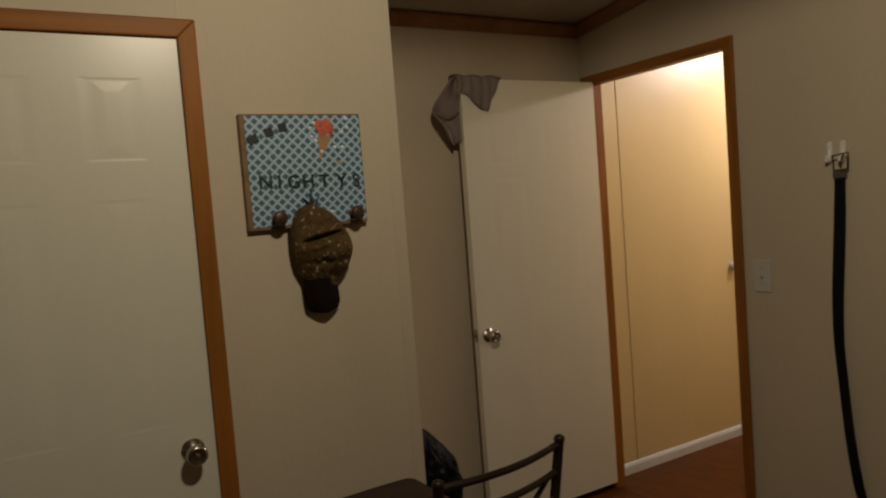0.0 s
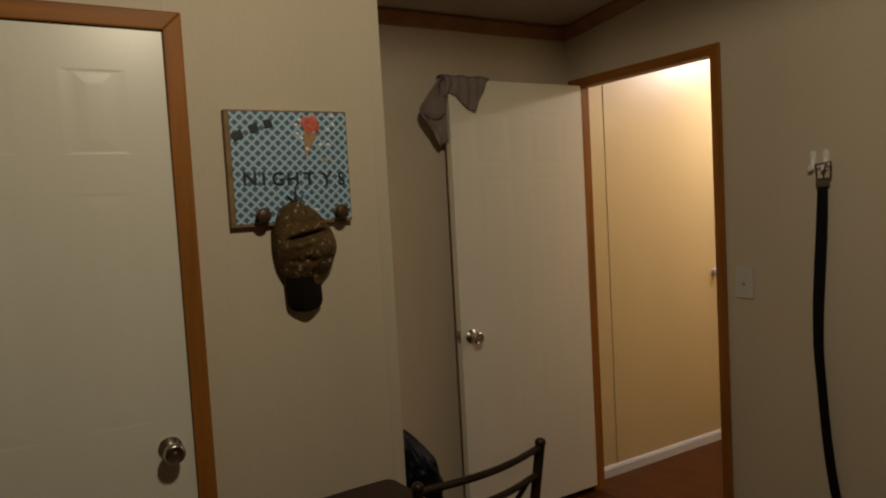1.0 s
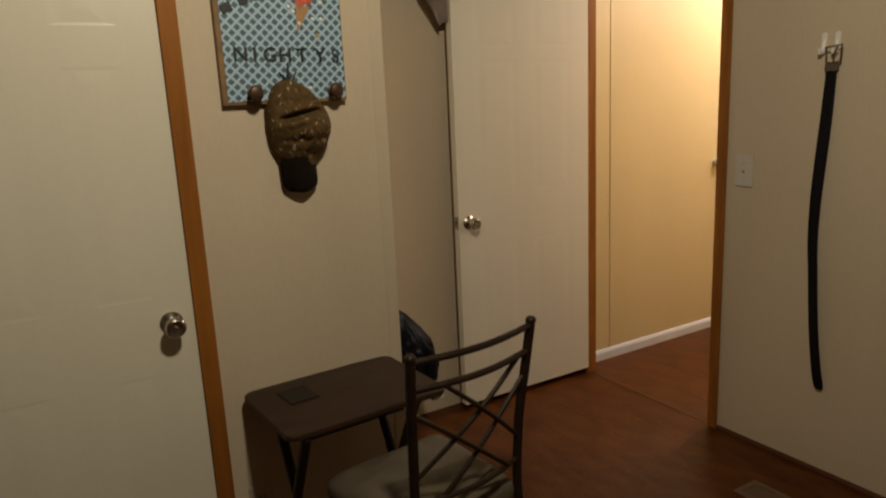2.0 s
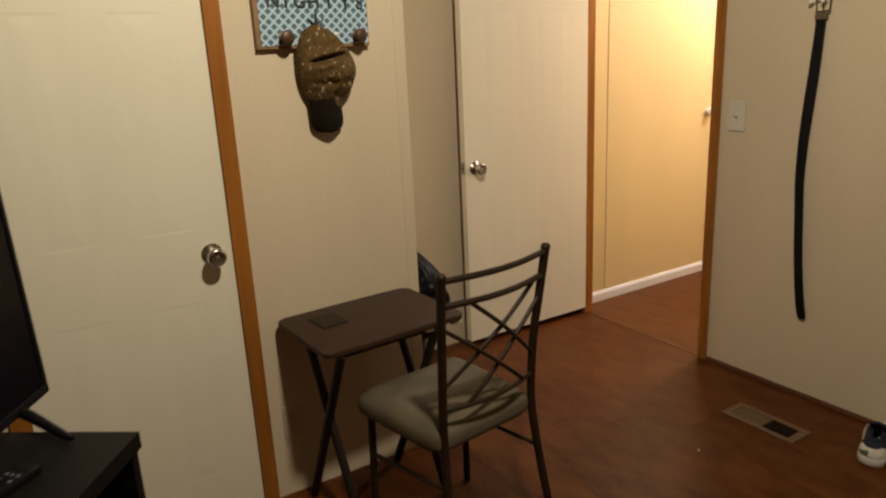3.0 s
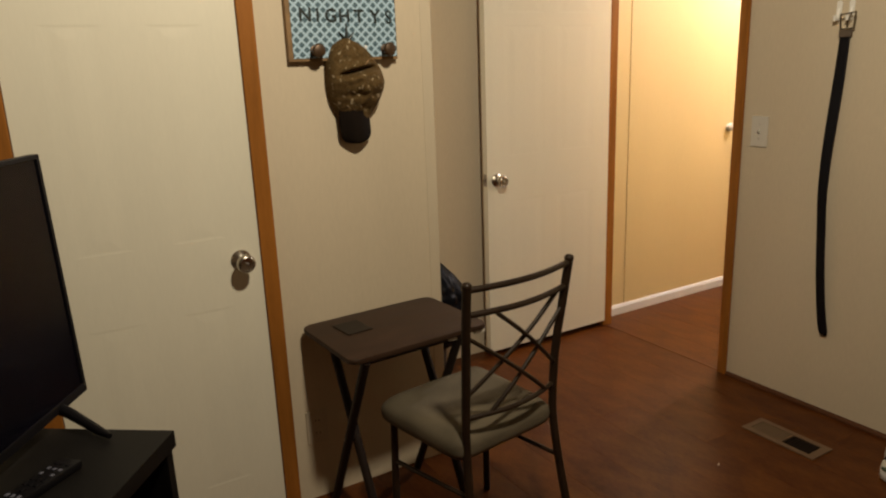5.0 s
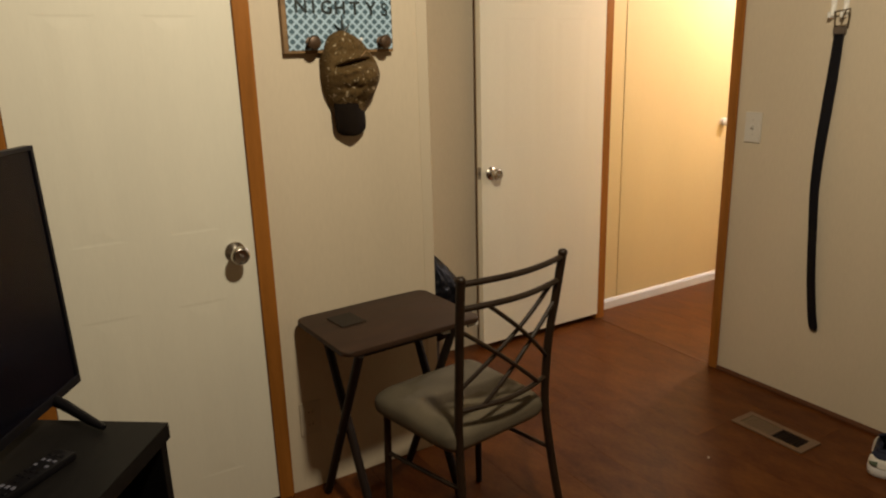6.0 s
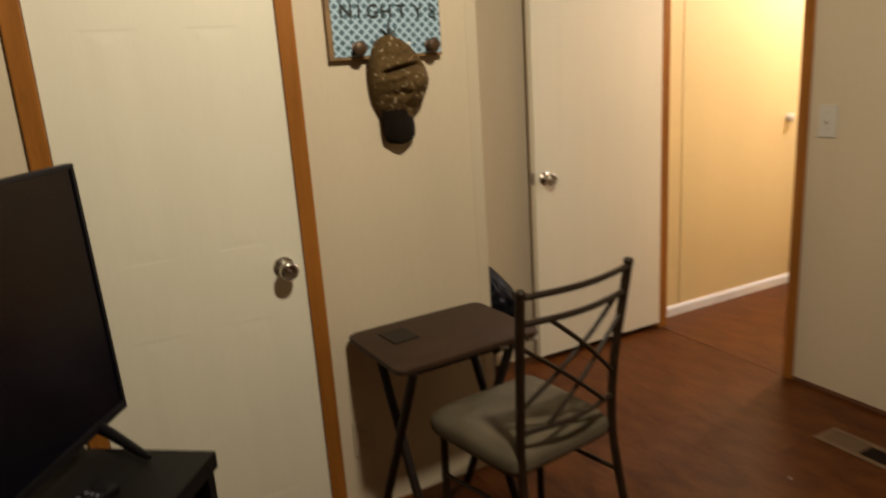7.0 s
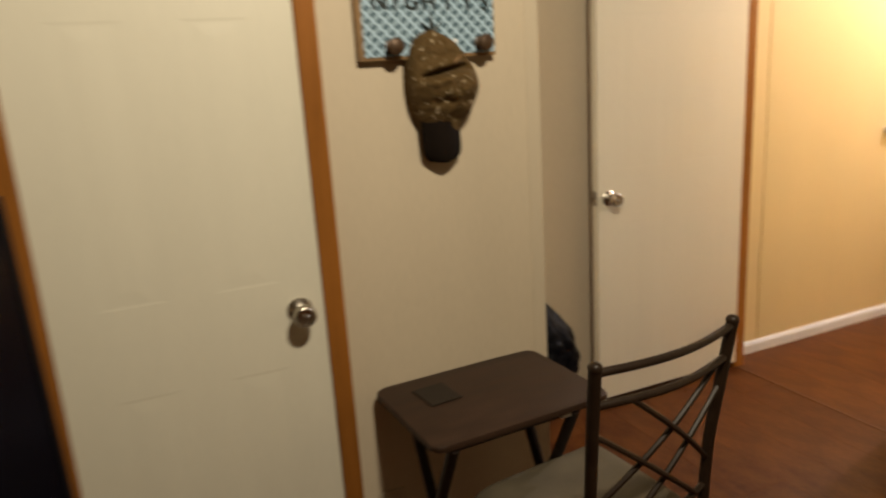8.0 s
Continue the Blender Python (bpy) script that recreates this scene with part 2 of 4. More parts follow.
def tube(points, r, sides=10, bm=None, closed=False, flat=1.0):
    """A round bar along points; r may be a list."""
    b = bmesh.new()
    P = [Vector(p) for p in points]
    n = len(P)
    rings = []
    a = None
    for i, p in enumerate(P):
        if closed:
            d = (P[(i + 1) % n] - P[i - 1]).normalized()
        else:
            d = (P[min(i + 1, n - 1)] - P[max(i - 1, 0)]).normalized()
        if a is None:
            a = d.cross(Vector((0, 0, 1)))
            if a.length < 0.05:
                a = d.cross(Vector((0, 1, 0)))
        else:
            a = a - d * a.dot(d)
        a.normalize()
        c = d.cross(a)
        rr = r[i] if isinstance(r, (list, tuple)) else r
        rings.append([b.verts.new(p + rr * (a * math.cos(2 * math.pi * k / sides) + c * flat * math.sin(2 * math.pi * k / sides))) for k in range(sides)])
    for i in range(n if closed else n - 1):
        A, B = rings[i], rings[(i + 1) % n]
        for k in range(sides):
            b.faces.new((A[k], A[(k + 1) % sides], B[(k + 1) % sides], B[k]))
    if not closed:
        b.faces.new(rings[0][::-1])
        b.faces.new(rings[-1])
    return join(bm, b)


def lathe(profile, m, sides=32, bm=None):
    """profile: (radius, height) along local z; m places it."""
    b = bmesh.new()
    rings = [[b.verts.new((r * math.cos(2 * math.pi * k / sides), r * math.sin(2 * math.pi * k / sides), h)) for k in range(sides)] for r, h in profile]
    for A, B in zip(rings, rings[1:]):
        for k in range(sides):
            b.faces.new((A[k], A[(k + 1) % sides], B[(k + 1) % sides], B[k]))
    b.faces.new(rings[0][::-1])
    b.faces.new(rings[-1])
    b.transform(m)
    return join(bm, b)


def sheet(f, nu, nv, bm=None):
    """A grid surface: f(u, v) for u and v in 0..1."""
    b = bmesh.new()
    g = [[b.verts.new(f(i / nu, j / nv)) for j in range(nv + 1)] for i in range(nu + 1)]
    for i in range(nu):
        for j in range(nv):
            b.faces.new((g[i][j], g[i + 1][j], g[i + 1][j + 1], g[i][j + 1]))
    return join(bm, b)


def thick(ob, t, offset=0.0):
    mod = ob.modifiers.new("thickness", "SOLIDIFY")
    mod.thickness, mod.offset = t, offset
    return ob


def curve_of(keys, x):
    """Smooth reading of (x, value) keys, with no overshoot."""
    if x <= keys[0][0]:
        return keys[0][1]
    if x >= keys[-1][0]:
        return keys[-1][1]
    n = len(keys)
    d = [(keys[i + 1][1] - keys[i][1]) / (keys[i + 1][0] - keys[i][0]) for i in range(n - 1)]
    m = [d[0]] + [0 if a * b <= 0 else 2 * a * b / (a + b) for a, b in zip(d, d[1:])] + [d[-1]]
    for i in range(n - 1):
        (a, va), (b, vb) = keys[i], keys[i + 1]
        if x <= b:
            h = b - a
            k = (x - a) / h
            return va * (1 + 2 * k) * (1 - k) ** 2 + h * m[i] * k * (1 - k) ** 2 + vb * k * k * (3 - 2 * k) + h * m[i + 1] * k * k * (k - 1)
    return keys[-1][1]


def prism(outline, lo, hi, axis="y", bevel=0.0):
    """Extrudes a flat outline of pairs between lo and hi along an axis."""
    b = bmesh.new()

    def at(p, h):
        return {"x": (h, p[0], p[1]), "y": (p[0], h, p[1]), "z": (p[0], p[1], h)}[axis]

    A, B = [b.verts.new(at(p, lo)) for p in outline], [b.verts.new(at(p, hi)) for p in outline]
    n = len(outline)
    b.faces.new(A)
    b.faces.new(B[::-1])
    for i in range(n):
        b.faces.new((A[i], A[(i + 1) % n], B[(i + 1) % n], B[i]))
    if bevel:
        bmesh.ops.bevel(b, geom=b.edges[:], offset=bevel, segments=2, profile=0.6, affect="EDGES")
    return b


# ---- structure ----
WA, WB = 0.16, 0.885          # closet wall face, back wall face
CX = -1.42                    # outside corner of the closet wall
CL, CR, CH = -2.655, -2.055, 1.985   # closet opening
DN, DF, DH = 0.040, 0.790, 2.022     # bedroom doorway: near jamb, far jamb, head
SLOPE = 0.112


def ceil_z(y):
    return 2.325 + SLOPE * (0.88 - y)


def structure(name, bm, material, label, category="wall", **k):
    return tagged(part(name, bm, material, **k), label, category, kind="structure")


structure("wall_north", boxes((-4.6, CL - 0.012, WA, WA + 0.09, 0, 2.98), (CL - 0.012, CR + 0.012, WA, WA + 0.09, CH + 0.012, 2.98), (CR + 0.012, CX, WA, WA + 0.09, 0, 2.98)),
          M_WALL, "beige vinyl-covered wall round the closet door")
structure("wall_return", box(CX - 0.09, CX, WA + 0.09, WB, 0, 2.6), M_WALL, "beige side wall of the closet")
structure("wall_back", box(-4.6, 0.02, WB, WB + 0.09, 0, 2.5), M_WALL, "beige vinyl wall behind the open door")
structure("wall_east", boxes((0, 0.045, -4.4, DN - 0.014, 0, 2.98), (0, 0.045, DN - 0.014, DF + 0.014, DH + 0.014, 2.98), (0, 0.045, DF + 0.014, WB, 0, 2.98)),
          M_WALL, "beige wall with the bedroom doorway")
structure("wall_west", box(-4.7, -4.6, -4.5, WB + 0.09, 0, 2.98), M_WALL_UNSEEN, "plain unseen bedroom wall, darkened to cut bounced light")
structure("wall_south", box(-4.6, 0.045, -4.5, -4.4, 0, 2.98), M_WALL_UNSEEN, "plain unseen bedroom wall, darkened to cut bounced light")
structure("wall_hall_south", box(0.045, 3.2, -0.20, -0.10, 0, 2.5), M_HALL, "yellow hall wall")
structure("wall_hall_end", box(3.2, 3.3, -0.20, WB + 0.09, 0, 2.5), M_HALL, "yellow wall at the end of the hall")
hall = structure("wall_hall_north", box(0.02, 3.2, WB + 0.006, WB + 0.09, 0, 2.5), M_HALL, "yellow panelled hall wall")
for a, b in ((0.046, 0.2305), (0.2370, 1.452), (1.4565, 3.2)):
    part("panel", box(a, b, WB, WB + 0.006, 0, 2.45, 0.0015, seg=1), M_HALL, hall)

b = bmesh.new()
q = [b.verts.new((x, y, ceil_z(y) + h)) for h in (0, 0.08) for x, y in ((-4.65, -4.45), (0.02, -4.45), (0.02, WB + 0.05), (-4.65, WB + 0.05))]
for f in ((0, 1, 2, 3), (4, 5, 6, 7), (0, 1, 5, 4), (1, 2, 6, 5), (2, 3, 7, 6), (3, 0, 4, 7)):
    b.faces.new([q[i] for i in f])
structure("ceiling", b, M_CEIL, "off-white textured vaulted ceiling", "ceiling")
structure("ceiling_hall", box(0.02, 3.25, -0.2, WB + 0.05, 2.46, 2.54), M_CEIL, "off-white hall ceiling", "ceiling")

# crown moulding along the back wall and, sloping, along the doorway wall
crown = [(0, 0), (0.010, 0.0), (0.014, 0.010), (0.034, 0.036), (0.040, 0.046), (0.040, 0.056), (0, 0.056)]
zc = 2.264
structure("crown_trim_back", prism([(WB - p, zc + h) for p, h in crown], CX, 0.0, "x"), M_CROWN, "dark wooden crown moulding under the ceiling", "moulding")
b = bmesh.new()
ends = [[b.verts.new((-p, y, ceil_z(y) - 0.058 + h)) for p, h in crown] for y in (-4.4, WB - 0.002)]
n = len(crown)
for i in range(n):
    b.faces.new((ends[0][i], ends[0][(i + 1) % n], ends[1][(i + 1) % n], ends[1][i]))
b.faces.new(ends[0])
b.faces.new(ends[1][::-1])
structure("crown_trim_east", b, M_CROWN, "dark wooden crown moulding sloping with the ceiling", "moulding")

# flat vinyl battens over the board joints
structure("corner_trim", boxes((CX - 0.038, CX + 0.002, WA - 0.002, WA, 0, 2.42), (CX, CX + 0.002, WA, WA + 0.04, 0, 2.42), bevel=0.001), M_BATTEN, "pale flat corner strip on the closet wall", "trim")
structure("batten_trim", box(CR + 0.006, CR + 0.010, WA - 0.0025, WA, CH + 0.05, 2.42, 0.0008), M_BATTEN, "thin pale joint strip above the closet door", "trim")


def casing(name, lo, hi, top, wid, axis, face, out, lead, mats, label, wide=None, foot=0.0):
    """Three mitred boards round an opening. face: wall plane; out: where the boards' faces stand."""
    th = thing(name, (0, 0, 0), 0, label, "door frame", kind="structure")
    w2 = wide or wid

    def board(outline, m):
        if axis == "y":
            bm = prism(outline, face, out, "y", 0.004)
        else:
            bm = prism(outline, face, out, "x", 0.004)
        part("casing_board", bm, m, th)

    board([(lo - wid, foot), (lo, foot), (lo, top), (lo - wid, top + wid)], mats[0])
    board([(hi, foot), (hi + w2, foot), (hi + w2, top + wid), (hi, top)], mats[0])
    board([(lo, top), (hi, top), (hi + w2, top + wid), (lo - wid, top + wid)], mats[1])
    return th


frame_a = casing("door_frame_1", CL, CR, CH, 0.049, "y", WA, WA - 0.013, 0, (M_TRIM, M_TRIM_X), "orange-brown oak casing round the closet door")
for d in ((CL - 0.012, CL + 0.001, WA + 0.001, WA + 0.09, 0, CH + 0.012), (CR - 0.001, CR + 0.012, WA + 0.001, WA + 0.09, 0, CH + 0.012), (CL + 0.001, CR - 0.001, WA + 0.001, WA + 0.09, CH, CH + 0.012)):
    part("jamb", box(*d), M_TRIM, frame_a)
frame_b = casing("door_frame_2", DN, DF, DH, 0.044, "x", 0, -0.013, 0, (M_TRIM, M_TRIM_Y), "orange-brown oak casing round the bedroom doorway", wide=0.082)
for d in ((-0.001, 0.047, DN - 0.014, DN, 0, DH + 0.014), (-0.001, 0.047, DF, DF + 0.014, 0, DH + 0.014), (-0.001, 0.047, DN, DF, DH, DH + 0.014)):
    part("jamb", box(*d, bevel=0.001), M_TRIM, frame_b)
part("strike_plate", box(0.006, 0.052, DN - 0.002, DN + 0.004, 0.835, 0.905, 0.001), M_BRASS, frame_b, "dark metal strike plate")

structure("baseboard_hall", prism([(WB, 0), (WB - 0.013, 0), (WB - 0.013, 0.042), (WB - 0.009, 0.050), (WB - 0.006, 0.056), (WB, 0.058)], 0.048, 3.2, "x"), M_BASE, "white moulded baseboard in the hall", "baseboard")
structure("baseboard_east", prism([(0, 0), (-0.014, 0), (-0.013, 0.008), (-0.008, 0.015), (0, 0.018)], -4.4, DN - 0.046, "y"), M_SHOEMOULD, "thin dark wooden moulding at the wall's foot", "baseboard")
structure("threshold_trim", box(0.004, 0.016, DN, DF, 0.0, 0.0022, 0.0008), M_STRIP, "thin brown joint strip in the doorway floor", "trim")


# ---- doors ----
def door_skin(x0, x1, z0, z1, cols, rows, y, out, relief=1.0, slab=0.022):
    """Moulded six-panel face at depth y; out: -1 faces -y."""
    b = bmesh.new()
    xs = sorted({x0, x1, *[c for k in cols for c in k]})
    zs = sorted({z0, z1, *[c for k in rows for c in k]})
    for xa, xb in zip(xs, xs[1:]):
        for za, zb in zip(zs, zs[1:]):
            if (xa, xb) in cols and (za, zb) in rows:
                loops = []
                for side, inset, depth in ((0, 0, 0), (0.018, 0.005, 0.0006), (0.026, 0.008, 0.0007), (0.034, 0.011, 0.0006), (0.058, 0.034, -0.0004), (0.062, 0.038, -0.0005)):
                    loops.append([b.verts.new((x, y - out * depth * relief, z)) for x, z in ((xa + side, za + inset), (xb - side, za + inset), (xb - side, zb - inset), (xa + side, zb - inset))])
                for A, B in zip(loops, loops[1:]):
                    for k in range(4):
                        b.faces.new((A[k], A[(k + 1) % 4], B[(k + 1) % 4], B[k]))
                b.faces.new(loops[-1])
            else:
                b.faces.new([b.verts.new((x, y, z)) for x, z in ((xa, za), (xb, za), (xb, zb), (xa, zb))])
    bmesh.ops.remove_doubles(b, verts=b.verts[:], dist=0.0002)
    # edges of the slab, closed behind
    rim = [b.verts.new((x, yy, z)) for yy in (y, y - out * slab) for x, z in ((x0, z0), (x1, z0), (x1, z1), (x0, z1))]
    for k in range(4):
        b.faces.new((rim[k], rim[(k + 1) % 4], rim[4 + (k + 1) % 4], rim[4 + k]))
    b.faces.new(rim[4:])
    return b


def knob(parent, x, y, z, reach=0.0):
    """Round passage knob whose axis points to -y, rose on the door at y."""
    m = pose(x, y - reach, z, 90, 0, 0)
    k = part("door_handle", lathe([(0.012, 0.004), (0.012, 0.026), (0.017, 0.030), (0.0245, 0.037), (0.0275, 0.046), (0.0270, 0.056), (0.0235, 0.0615), (0.0205, 0.0625), (0.0185, 0.0600), (0.008, 0.0585), (0.003, 0.0585)], m), M_NICKEL, parent, "satin nickel round knob", smooth=True)
    part("rose", lathe([(0.031, 0.0), (0.031, 0.003), (0.026, 0.008), (0.016, 0.012 + reach), (0.012, 0.014 + reach)], pose(x, y, z, 90, 0, 0)), M_NICKEL, k, smooth=True)
    part("button", lathe([(0.0055, 0.0580), (0.0055, 0.0630), (0.0042, 0.0645), (0.001, 0.0650)], m, 16), M_STEEL, k, smooth=True)
    return k


door1 = thing("door_1", ((CL + CR) / 2, WA + 0.02, 0), 0, "closed off-white moulded six-panel closet door", "door", kind="structure")
yd = WA - 0.003
part("slab", door_skin(CL + 0.002, CR - 0.0018, 0.012, CH - 0.004, ((-2.560, -2.405), (-2.305, -2.150)), ((0.165, 0.745), (0.960, 1.566), (1.665, 1.877)), yd, -1, 0.8), M_DOOR, door1)
knob(door1, -2.117, yd, 0.884, 0.006)
for z in (0.22, 1.70):
    h = part("hinge", tube([(CL + 0.002, WA - 0.006, z - 0.045), (CL + 0.002, WA - 0.006, z + 0.045)], 0.006, 12), M_BRASS, door1, "dark bronze hinge", smooth=True)
    part("leaf_plate", box(CL + 0.003, CL + 0.008, yd - 0.0025, yd - 0.0005, z - 0.044, z + 0.044, 0.0008), M_BRASS, h)

LX0, LX1, LZ0, LZ1, LY = -0.776, -0.010, 0.033, 2.030, 0.785
door2 = thing("door_2", (LX1, LY + 0.02, 0), 0, "off-white six-panel bedroom door standing wide open", "door", kind="structure")
part("slab", door_skin(LX0, LX1, LZ0, LZ1, ((-0.670, -0.430), (-0.355, -0.115)), ((0.195, 0.790), (1.005, 1.600), (1.655, 1.893)), LY, -1, 0.62, 0.037), M_DOOR, door2)
part("rear_skin", box(LX0 + 0.001, LX1, LY + 0.0375, LY + 0.046, LZ0, LZ1, 0.001), M_EDGE, door2, "brown strip along the rear edge")
knob(door2, -0.722, LY, 0.897)
part("latch_plate", box(LX0 - 0.0015, LX0, LY + 0.006, LY + 0.031, 0.872, 0.928, 0.0005), M_STEEL, door2, "metal latch plate")
part("latch_bolt", box(LX0 - 0.010, LX0 - 0.001, LY + 0.012, LY + 0.024, 0.892, 0.908, 0.002), M_STEEL, door2)


# ---- towel over the door's corner ----
towel = thing("towel", (-0.72, LY + 0.015, LZ1), 0, "grey-mauve cloth towel draped over the open door's top corner", "towel")
low = [(-0.800, 1.950), (-0.775, 1.968), (-0.740, 1.955), (-0.700, 1.915), (-0.645, 1.890), (-0.610, 1.955), (-0.568, 2.030)]


def front_flap(u, v):
    x = -0.800 + u * 0.235
    zb = curve_of(low, x)
    z = LZ1 + 0.008 + (zb - LZ1 - 0.008) * v
    y = LY - 0.008 - 0.009 * v * (0.5 + 0.5 * math.sin(u * 15 + v * 2)) - 0.005 * math.sin(u * 31)
    return (x + 0.006 * math.sin(v * 5), y, z)


thick(part("front_fold", sheet(front_flap, 40, 16), M_TOWEL, towel, smooth=80), 0.005)


def top_fold(u, v):
    x = -0.806 + u * 0.241
    a = v * math.pi
    return (x, LY - 0.009 + v * 0.055, LZ1 + 0.009 + 0.008 * math.sin(a) + 0.003 * math.sin(u * 17))


thick(part("top_fold", sheet(top_fold, 30, 8), M_TOWEL, towel, smooth=80), 0.005)


def rear_flap(u, v):
    x = -0.800 + u * 0.22
    return (x, LY + 0.047 + 0.006 * math.sin(u * 12), LZ1 + 0.008 - v * (0.12 + 0.03 * math.sin(u * 4)))


thick(part("rear_fold", sheet(rear_flap, 24, 8), M_TOWEL, towel, smooth=80), 0.005)
outer = [(0.0, (-0.800, 2.038)), (0.18, (-0.838, 2.012)), (0.38, (-0.880, 1.945)), (0.56, (-0.918, 1.884)), (0.74, (-0.885, 1.822)), (1.0, (-0.818, 1.745))]


def side_flap(u, v):
    ox = curve_of([(k, p[0]) for k, p in outer], v)
    oz = curve_of([(k, p[1]) for k, p in outer], v)
    ix, iz = -0.786, 2.034 - 0.275 * v
    wave = math.sin(u * math.pi)
    fold = 0.020 * math.sin(v * 11 + u * 3) * u
    return (ix + (ox - ix) * u, LY + 0.006 + 0.026 * wave * (0.3 + v) + fold - 0.010 * u, iz + (oz - iz) * u)


thick(part("side_fold", sheet(side_flap, 20, 40), M_TOWEL, towel, smooth=80), 0.005)
part("hem", tube([side_flap(1.0, k / 30) for k in range(31)], 0.0042, 8), M_TOWEL, towel, smooth=True)
part("inner_hem", tube([(-0.915, LY - 0.006, 1.884), (-0.885, LY - 0.012, 1.876), (-0.855, LY - 0.014, 1.868), (-0.825, LY - 0.012, 1.870), (-0.800, LY - 0.008, 1.888), (-0.792, LY - 0.006, 1.925), (-0.786, LY - 0.008, 1.955)], 0.004, 8), M_TOWEL, towel, smooth=True)

# ---- hung sign with pegs ----
SX0, SX1, SZ0, SZ1, SY = -1.917, -1.557, 1.4575, 1.782, 0.137
sign = thing("key_rack", ((SX0 + SX1) / 2, WA, SZ0), 0, "wooden peg board covered in teal trellis paper with dark letters", "peg board")
part("board", box(SX0, SX1, SY, WA - 0.001, SZ0, SZ1, 0.0025), M_BOARD, sign, "brown wooden board")
paper = part("paper_front", box(SX0 + 0.014, SX1 - 0.003, SY - 0.0015, SY - 0.0002, SZ0 + 0.009, SZ1 - 0.005), M_TRELLIS, sign, "pale blue lattice over slate-teal diamonds")


def letter(ch, x, z, size, turn=0.0):
    c = bpy.data.curves.new("letter", "FONT")
    c.body, c.size, c.extrude, c.offset, c.align_x = ch, size, 0.0012, 0.0002 if ch == "S" else 0.0009, "CENTER"
    c.resolution_u = 4
    o = bpy.data.objects.new("letter", c)
    scene.collection.objects.link(o)
    bpy.context.view_layer.update()
    me = bpy.data.meshes.new_from_object(o.evaluated_get(bpy.context.evaluated_depsgraph_get()))
    bpy.data.objects.remove(o)
    b = bmesh.new()
    b.from_mesh(me)
    bpy.data.meshes.remove(me)
    b.transform(pose(x, SY - 0.003, z, 90, 0, 0) @ pose(0, 0, 0, 0, 0, turn))
    part("letter", b, M_INK, sign)


for i, ch in enumerate("NIGHTYS"):
    letter(ch, (-1.858, -1.819, -1.777, -1.734, -1.685, -1.631, -1.585)[i], 1.5735 - 0.0012 * i, 0.054)
# a short unread word as bars
for x, z, a, w in ((-1.884, 1.711, 25, 0.030), (-1.838, 1.731, 20, 0.026), (-1.797, 1.744, 15, 0.024)):
    b = box(-w / 2, w / 2, -0.0015, 0.0015, -0.012, 0.012, 0.001)
    b.transform(pose(x, SY - 0.003, z, 0, -a, 0))
    part("bar", b, M_INK, sign)
# ice-cream sticker
b = bmesh.new()
v = [b.verts.new((x, SY - 0.0022, z)) for x, z in ((-1.692, 1.726), (-1.650, 1.716), (-1.692, 1.648))]
b.faces.new(v)
cone = part("sticker_cone", b, M_CONE, sign, "tan cone sticker")
thick(cone, 0.001)
for x, z, r in ((-1.684, 1.748, 0.017), (-1.664, 1.752, 0.016), (-1.655, 1.736, 0.013), (-1.676, 1.735, 0.016)):
    part("sticker_scoop", lathe([(r, 0), (r, 0.0012), (r * 0.7, 0.0022), (0.001, 0.0026)], pose(x, SY - 0.002, z, 90), 16), M_CORAL, cone, "coral-red scoop", smooth=True)
for x, z in ((-1.703, 1.755), (-1.715, 1.740), (-1.712, 1.716), (-1.700, 1.703), (-1.685, 1.672), (-1.603, 1.768), (-1.620, 1.684), (-1.601, 1.742), (-1.618, 1.728), (-1.645, 1.684), (-1.668, 1.496)):
    part("rhinestone", lathe([(0.0060, 0), (0.0060, 0.0006), (0.0052, 0.0022), (0.0038, 0.0034), (0.0020, 0.0042), (0.0004, 0.0044)], pose(x, SY - 0.0016, z, 90), 10), M_GEM, sign, smooth=80)
part("sticker_dot", lathe([(0.006, 0), (0.006, 0.001), (0.001, 0.0014)], pose(-1.634, SY - 0.0016, 1.640, 90), 6), M_GOLD, sign)
for x in (-1.834, -1.716, -1.600):
    z = 1.488 if x != -1.716 else 1.492
    if x == -1.716:
        part("peg", lathe([(0.010, 0), (0.008, 0.010), (0.008, 0.022)], pose(x, SY - 0.0015, z, 90), 20), M_BRASS, sign, "dark bronze peg under the cap", smooth=True)
        continue
    p = part("peg", lathe([(0.010, 0), (0.008, 0.010), (0.008, 0.018), (0.019, 0.024), (0.021, 0.031), (0.017, 0.038), (0.008, 0.041), (0.002, 0.041)], pose(x, SY - 0.0015, z, 90), 20), M_BRASS, sign, "dark bronze peg", smooth=True)
    part("peg_plate", lathe([(0.017, 0), (0.017, 0.002), (0.012, 0.004)], pose(x, SY - 0.0016, z, 90), 20), M_BRASS, p, smooth=True)
for a, ln in ((-40, 0.040), (0, 0.056), (40, 0.040)):
    b = tube([(0, 0, 0), (0, 0, ln * 0.5), (0, 0, ln)], [0.0058, 0.0046, 0.0008], 8)
    b.transform(pose(-1.731, SY - 0.006, 1.512, 0, a, 0))
    part("finial", b, M_INK, sign, "dark spiked ornament")

